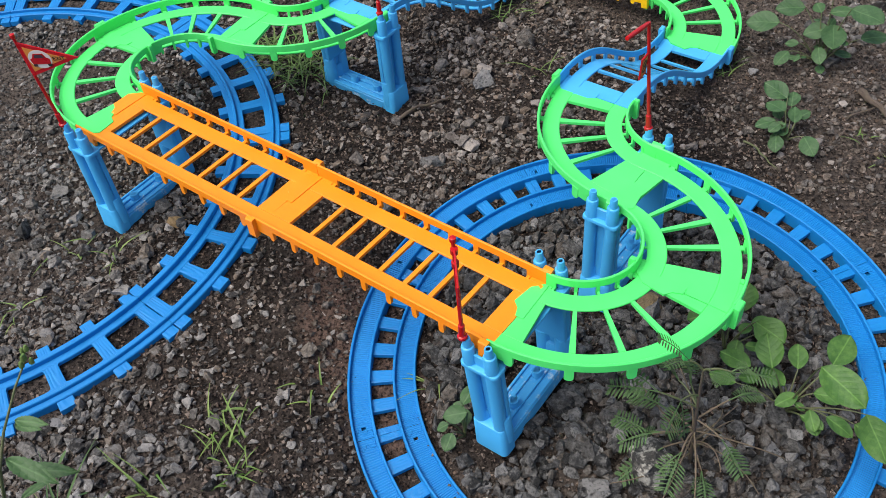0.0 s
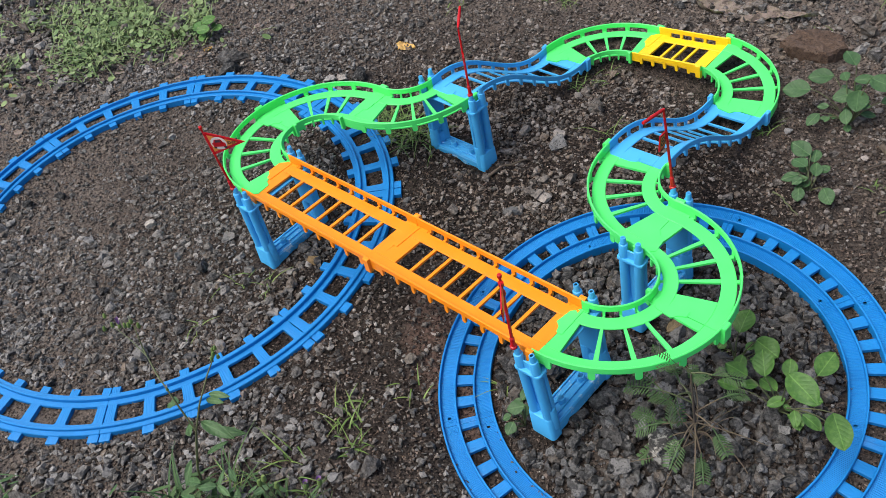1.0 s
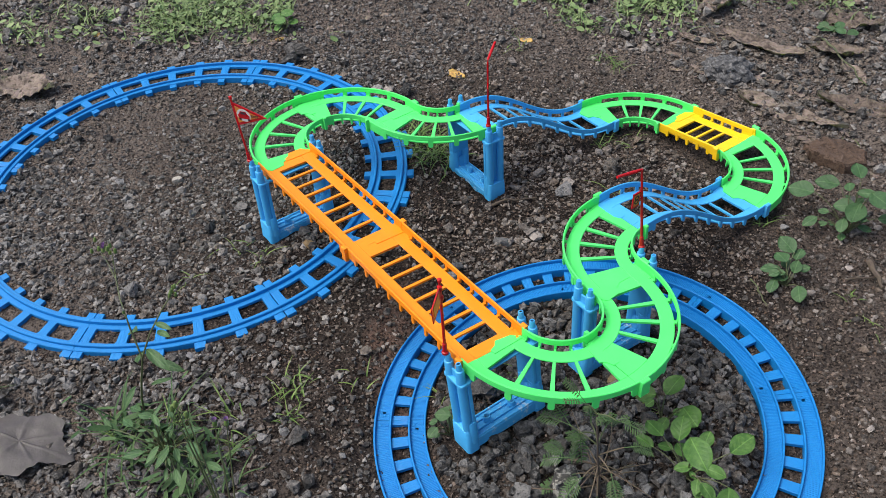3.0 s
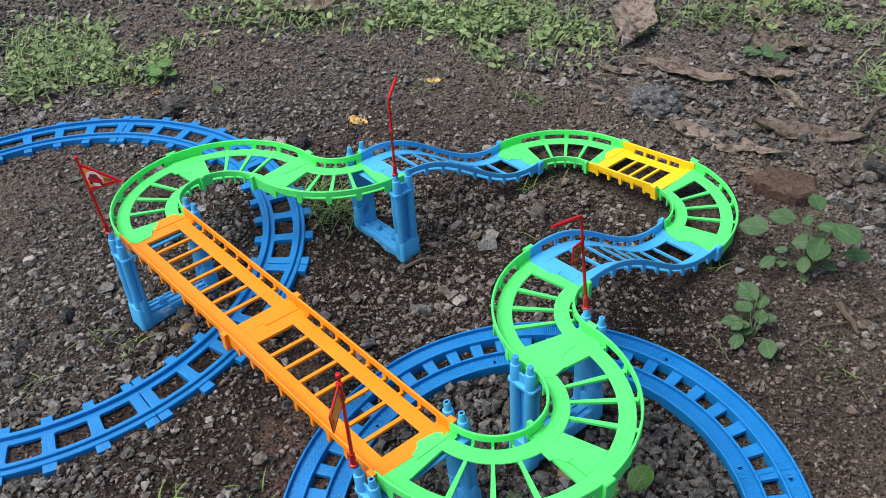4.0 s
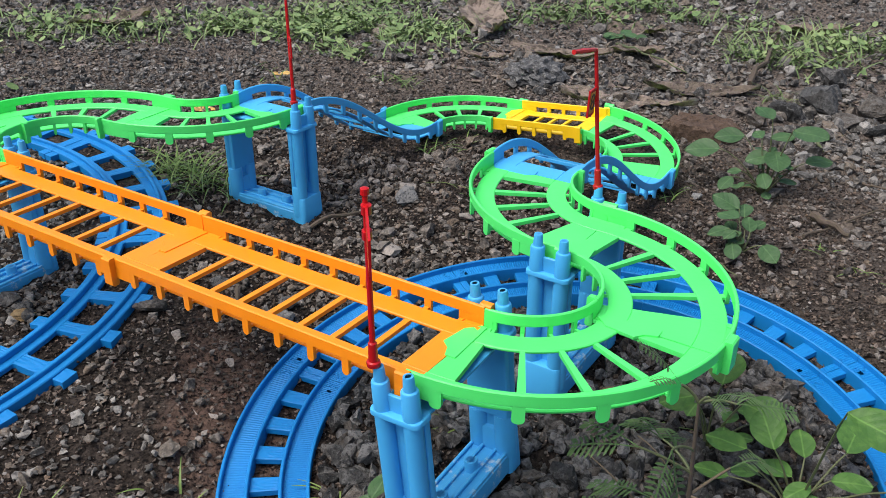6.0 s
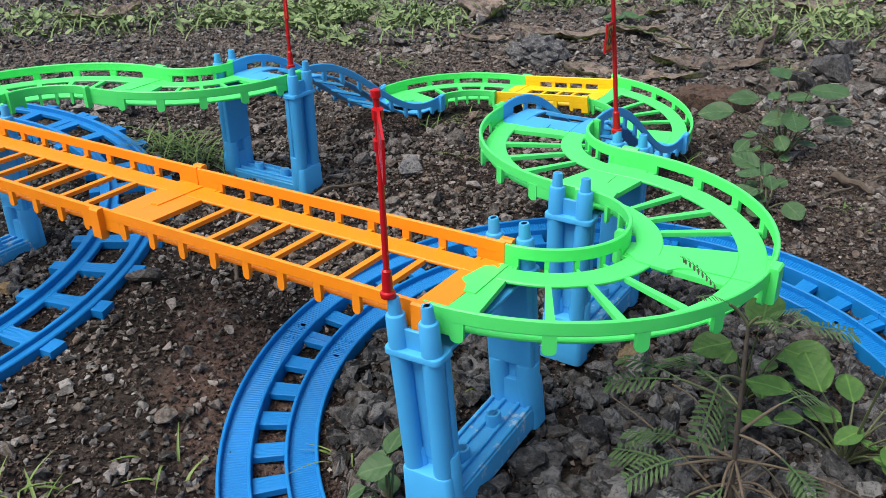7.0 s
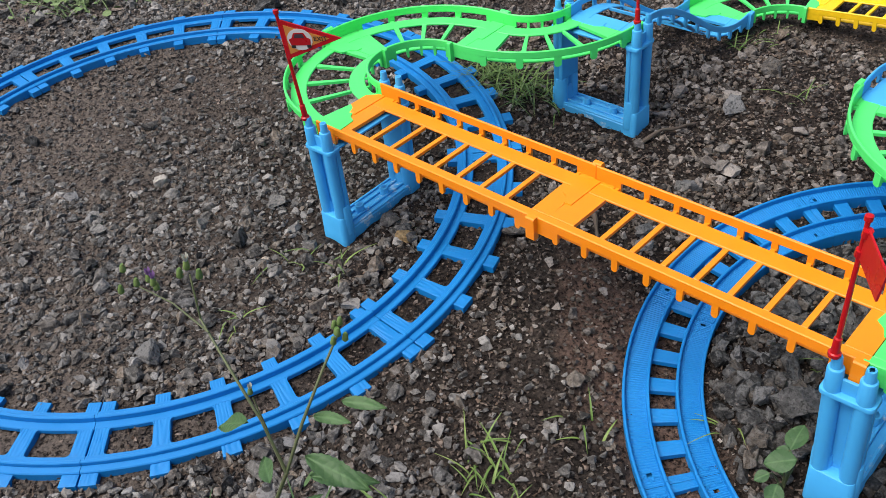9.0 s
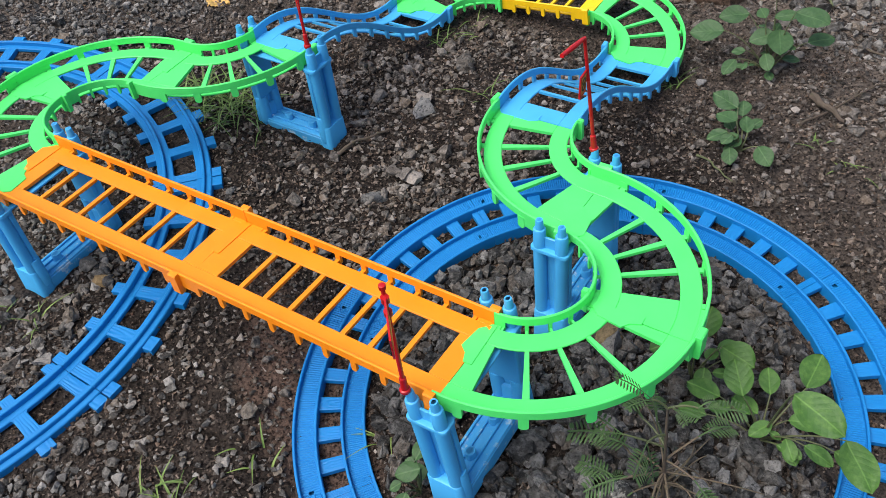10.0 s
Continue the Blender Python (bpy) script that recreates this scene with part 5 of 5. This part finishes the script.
def flower_weed():
    """The tall thin weed with purple tassel flowers in front of the large loop."""
    base = Vector((-0.6, -24.2, float(soil_height(-0.6, -24.2))))
    ob = thing("flowering_weed", "thin stalked weed with purple tassel flowers and buds", "plant", at=at_cm(*base))
    inv = at_cm(*base).inverted()
    fork = Vector((3.6, -23.1, 9.8))

    def stem(points, r0, r1):
        bm = bmesh.new()
        n = len(points)
        tube(bm, points, [0.65 * (r0 + (r1 - r0) * k / (n - 1)) for k in range(n)], 7)
        part("stem", bm, STALK, ob, smooth=60).matrix_parent_inverse = inv

    def bud(at, r, petal):
        bm = bmesh.new()
        at, r = Vector(at), 0.72 * r
        up = Vector((0.15, 0.1, 1)).normalized()
        tube(bm, [at - up * 1.2 * r, at - up * 0.7 * r, at, at + up * 0.8 * r, at + up * 1.2 * r], [0.3 * r, 0.7 * r, 0.62 * r, 0.5 * r, 0.3 * r], 8)
        b = part("bud", bm, WEED, ob, smooth=60)
        b.matrix_parent_inverse = inv
        if petal:
            bm = bmesh.new()
            for k in range(14):
                a = 2 * math.pi * k / 14
                o = Vector((math.cos(a), math.sin(a), 0)) * 0.55 * r
                tip = at + up * (1.9 + 0.3 * (k % 3)) * r + o * 1.1
                s = Vector((-math.sin(a), math.cos(a), 0)) * 0.16 * r
                q = at + up * 1.0 * r + o * 0.6
                bm.faces.new([bm.verts.new(v * CM) for v in (q - s, q + s, tip + s, tip - s)])
            part("petals", bm, petal, ob, smooth=0).matrix_parent_inverse = inv

    stem([base, Vector((0.6, -24.0, 3.0)), Vector((2.2, -23.6, 6.5)), fork], 0.16, 0.13)
    stem([fork, Vector((3.9, -22.0, 12.0)), Vector((3.9, -20.5, 13.8)), Vector((3.7, -19.4, 14.6))], 0.12, 0.07)
    stem([fork, Vector((3.0, -23.1, 12.5)), Vector((1.0, -22.8, 14.0)), Vector((-1.4, -22.2, 14.6)), Vector((-1.9, -21.8, 16.4))], 0.12, 0.06)
    stem([Vector((-0.6, -22.4, 14.5)), Vector((-3.6, -22.2, 14.2)), Vector((-7.1, -22.1, 13.2))], 0.07, 0.04)
    stem([Vector((3.2, -23.1, 12.2)), Vector((2.9, -23.1, 13.8))], 0.06, 0.04)
    for dx, dy, dz in ((0, 0, 0), (0.35, 0.1, -0.15), (-0.3, 0.15, 0.05), (0.1, -0.3, -0.2), (-0.1, 0.3, 0.25), (0.3, -0.15, 0.25)):
        bud((3.7 + dx, -19.4 + dy, 14.8 + dz), 0.26, None)
    bud((2.85, -23.1, 14.1), 0.22, PALE_PETAL)
    for x, y, z, petal in ((-1.9, -21.8, 16.9, PALE_PETAL), (-1.5, -21.6, 16.5, None), (-2.3, -22.0, 16.4, None), (-7.1, -22.1, 13.4, None), (-7.9, -22.6, 12.9, None), (-6.3, -21.8, 13.9, PURPLE),
                           (-5.4, -22.0, 14.3, PURPLE), (-8.4, -22.0, 13.5, None), (-6.9, -21.4, 12.8, None)):
        bud((x, y, z), 0.3, petal)
    for at, size, heading, pitch in (((-1.4, -22.6, 8.6), 3.0, 200, -25), ((6.2, -22.4, 11.4), 2.9, 12, -6), ((7.4, -21.4, 15.2), 1.7, 25, 5), ((5.4, -21.7, 9.6), 2.8, 35, -8), ((4.7, -21.2, 12.2), 1.8, 20, 15), ((1.6, -23.0, 8.4), 2.4, 160, -20), ((2.0, -25.0, 5.0), 2.2, -70, -15), ((2.4, -22.2, 5.6), 1.8, 80, -10), ((0.2, -24.8, 2.0), 2.6, 200, -15)):
        leaf = part("leaf", leaf_bm(size, size * 0.32, 0.12, 0.15, 0.8, 0.10), BROAD_LEAF, ob, smooth=60)
        leaf.matrix_parent_inverse = inv
        leaf.matrix_basis = aim(at, size, heading, pitch, 0)


def second_flower():
    base = Vector((16.4, -23.0, float(soil_height(16.4, -23.0))))
    ob = thing("flowering_weed", "thin weed stalk with green buds and purple flower tips", "plant", at=at_cm(*base))
    inv = at_cm(*base).inverted()
    for tip, petal in (((14.6, -23.4, 14.4), None), ((14.1, -23.6, 13.7), None), ((14.9, -23.0, 13.4), None), ((16.0, -20.9, 12.1), PURPLE), ((15.2, -21.5, 11.7), PURPLE)):
        tip = Vector(tip)
        mid = base.lerp(tip, 0.6) + Vector((0.3, 0.1, 0.6))
        bm = bmesh.new()
        tube(bm, [base.lerp(mid, u).lerp(mid.lerp(tip, u), u) for u in [i / 6 for i in range(7)]], [0.09 - 0.05 * i / 6 for i in range(7)], 6)
        part("stem", bm, STALK, ob, smooth=60).matrix_parent_inverse = inv
        up = Vector((0.1, 0.1, 1)).normalized()
        bm = bmesh.new()
        tube(bm, [tip - up * 0.1, tip + up * 0.15, tip + up * 0.4, tip + up * 0.6], [0.05, 0.18, 0.16, 0.09], 9)
        part("bud", bm, WEED, ob, smooth=60).matrix_parent_inverse = inv
        if petal:
            bm = bmesh.new()
            for k in range(12):
                q = 2 * math.pi * k / 12
                o, s = Vector((math.cos(q), math.sin(q), 0)), Vector((-math.sin(q), math.cos(q), 0)) * 0.05
                p = tip + up * 0.55
                bm.faces.new([bm.verts.new(v * CM) for v in (p + o * 0.08 - s, p + o * 0.08 + s, p + up * 0.25 + o * 0.16 + s, p + up * 0.25 + o * 0.16 - s)])
            part("petals", bm, petal, ob, smooth=0).matrix_parent_inverse = inv


flower_weed()
second_flower()


def blade(bm, x, y, z, heading, length, width, arch):
    """One grass blade: a creased ribbon that rises and bends over."""
    n = 6
    c, s = math.cos(heading), math.sin(heading)
    rows = []
    for k in range(n + 1):
        t = k / n
        out = length * (0.35 * t + arch * 0.65 * t * t)
        up = length * (t - arch * 0.62 * t * t)
        w = 0.5 * width * (1 - t ** 2.2) + 0.01
        px, py, pz = x + c * out, y + s * out, z + max(up * 0.72, 0.05)
        rows.append([bm.verts.new(((px - s * w) * CM, (py + c * w) * CM, (pz + 0.35 * w) * CM)), bm.verts.new((px * CM, py * CM, pz * CM)), bm.verts.new(((px + s * w) * CM, (py - c * w) * CM, (pz + 0.35 * w) * CM))])
    for a, b in zip(rows, rows[1:]):
        bm.faces.new((a[0], a[1], b[1], b[0]))
        bm.faces.new((a[1], a[2], b[2], b[1]))


def tuft(x, y, count, length, spread, label, seed):
    rng = random.Random(seed)
    bm = bmesh.new()
    for _ in range(count):
        px, py = x + rng.gauss(0, spread), y + rng.gauss(0, spread)
        blade(bm, px, py, float(soil_height(px, py)) - 0.1, rng.uniform(0, 6.283), length * rng.uniform(0.5, 1.15), rng.uniform(0.07, 0.15), rng.uniform(0.55, 1.2))
    tagged(new("grass_tuft", finish("grass_tuft", bm, GRASS, 60)), label, "grass", "grass tufts")


for k, (x, y, n, l) in enumerate(((4.1, -11.3, 16, 2.3), (6.3, -13.8, 10, 2.6), (3.4, -18.2, 9, 3.8), (6.0, -6.6, 5, 2.6), (-14.8, -6.2, 8, 2.4), (-17.8, -8.0, 7, 2.2), (3.4, -12.3, 12, 2.4),
                                  (-7.7, 36.4, 12, 2.6), (13.8, 38.3, 10, 2.2), (1.2, 29.7, 6, 2.6), (12.3, -1.2, 5, 2.4), (14.5, 4.6, 4, 2.6), (1.3, -23.1, 14, 3.0), (6.3, -20.1, 14, 3.2),
                                  (-0.3, -26.8, 12, 2.8), (-16.3, -13.8, 8, 1.8), (-34.1, 43.9, 8, 2.6))):
    tuft(x, y, n, l, 0.7, "sparse green grass tuft sprouting from gravel", k)
for k, (x, y, n, l) in enumerate(((-21.0, 50.2, 14, 2.8), (25.0, 12.1, 5, 1.6), (26.6, 36.4, 6, 1.6), (30.5, 34.4, 7, 1.8), (-23.3, 50.4, 10, 2.6), (-6.0, 39.5, 7, 2.2), (10.5, 56.5, 7, 3.4), (15.0, 67.5, 12, 4.6), (-38.0, 46.0, 6, 2.0))):
    tuft(x, y, n, l, 0.8, "sparse green grass tuft on dark soil", 40 + k)
for k, (x, y, n, l) in enumerate(((-19.4, 17.6, 80, 4.2), (-21.8, 19.2, 70, 3.6), (-17.4, 19.6, 44, 3.4))):
    tuft(x, y, n, l, 1.3, "thick yellowish green grass tuft behind the bridge pillar", 60 + k)


def weed_patch(centres, count, label, seed, tall=1.0, mat=FAR_WEED, slim=1.0):
    """A low carpet of small round leaves and short grass."""
    rng = np.random.default_rng(seed)
    bm = bmesh.new()
    for cx, cy, rx, ry in centres:
        n = int(2.3 * count * rx * ry / 100)
        for _ in range(n):
            x, y = rng.normal(cx, rx * 0.55), rng.normal(cy, ry * 0.55)
            if relief(np.array(x), np.array(y), 4.5, 70) < 0.36:
                continue
            z = float(soil_height(x, y))
            if rng.random() < 0.45:
                blade(bm, x, y, z, rng.uniform(0, 6.28), tall * rng.uniform(1.4, 4.2), rng.uniform(0.12, 0.24), rng.uniform(0.3, 1.0))
                continue
            z += 0.15 + 1.7 * rng.random() ** 1.5 * tall
            r, a = 0.16 + 0.44 * rng.random() ** 1.6, rng.uniform(0, 6.28)
            u = Vector((math.cos(a), math.sin(a), rng.uniform(-0.7, 0.7))).normalized()
            w = u.cross(Vector((rng.uniform(-0.6, 0.6), rng.uniform(-0.6, 0.6), 1))).normalized()
            p = Vector((x, y, z))
            ring = [p + u * r * math.cos(q) * 1.15 / slim + w * r * 0.8 * slim * math.sin(q) for q in [k * math.pi / 4 for k in range(8)]]
            mid = bm.verts.new((p - Vector((0, 0, 0.12 * r))) * CM)
            vs = [bm.verts.new(q * CM) for q in ring]
            for k in range(8):
                bm.faces.new((mid, vs[k], vs[(k + 1) % 8]))
    tagged(new("ground_weeds", finish("ground_weeds", bm, mat, 60)), label, "weeds", kind="stuff")


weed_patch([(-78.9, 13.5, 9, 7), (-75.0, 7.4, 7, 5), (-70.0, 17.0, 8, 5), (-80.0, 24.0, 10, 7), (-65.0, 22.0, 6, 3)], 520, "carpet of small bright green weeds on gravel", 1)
weed_patch([(4.5, -23.8, 6, 4), (0.5, -26.5, 5, 3), (8.0, -21.5, 3.5, 3), (-15.0, -38.0, 4, 3)], 210, "tangle of green weeds and grass on gravel", 7, 1.6, DULL_LEAF, 0.62)
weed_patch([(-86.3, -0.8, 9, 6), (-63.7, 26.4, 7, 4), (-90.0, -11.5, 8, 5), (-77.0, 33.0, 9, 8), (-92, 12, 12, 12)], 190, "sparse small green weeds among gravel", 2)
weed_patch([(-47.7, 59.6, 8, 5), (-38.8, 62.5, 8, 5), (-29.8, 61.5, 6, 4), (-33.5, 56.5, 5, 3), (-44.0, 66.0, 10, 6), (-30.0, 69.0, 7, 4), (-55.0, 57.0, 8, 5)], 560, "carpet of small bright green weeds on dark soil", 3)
weed_patch([(-27.8, 84.0, 8, 6), (-16.6, 86.0, 8, 5), (-8.6, 95.0, 12, 6), (-40.0, 78.0, 12, 8), (-20.0, 100.0, 18, 10)], 240, "green weeds among dry leaves", 4)
weed_patch([(6.6, 81.0, 7, 4), (14.2, 81.5, 6, 4), (3.5, 79.0, 4, 3), (16.0, 92.0, 12, 6)], 330, "clump of yellowish green weeds on far soil", 5, 1.5)
weed_patch([(-66.0, 47.0, 9, 6), (-74.0, 42.0, 8, 6), (-58.0, 52.0, 6, 4)], 300, "short grass and weeds on far soil", 6, 1.2)
leafy_plant("broad_leaf_weed", "small leafy weed among far dry leaves", (-7.0, 78.5), [(-8.5, 78.0, 2.0, 2.2), (-6.0, 78.2, 2.4, 2.2), (-7.4, 80.0, 2.2, 2.4), (-9.6, 79.6, 1.6, 2.0), (-5.2, 80.0, 1.8, 2.0)], BROAD_LEAF, 0.2, seed=12, grow=0.8, fill=12)
leafy_plant("broad_leaf_weed", "leafy green weed at the edge of the weed carpet", (-62.5, 19.5), [(-63.5, 19.8, 2.4, 3.0), (-61.4, 19.4, 2.6, 3.0), (-62.4, 21.2, 3.0, 3.0), (-61.0, 21.4, 2.0, 2.4)], LEAF, 0.3, seed=13, grow=0.75, fill=6)
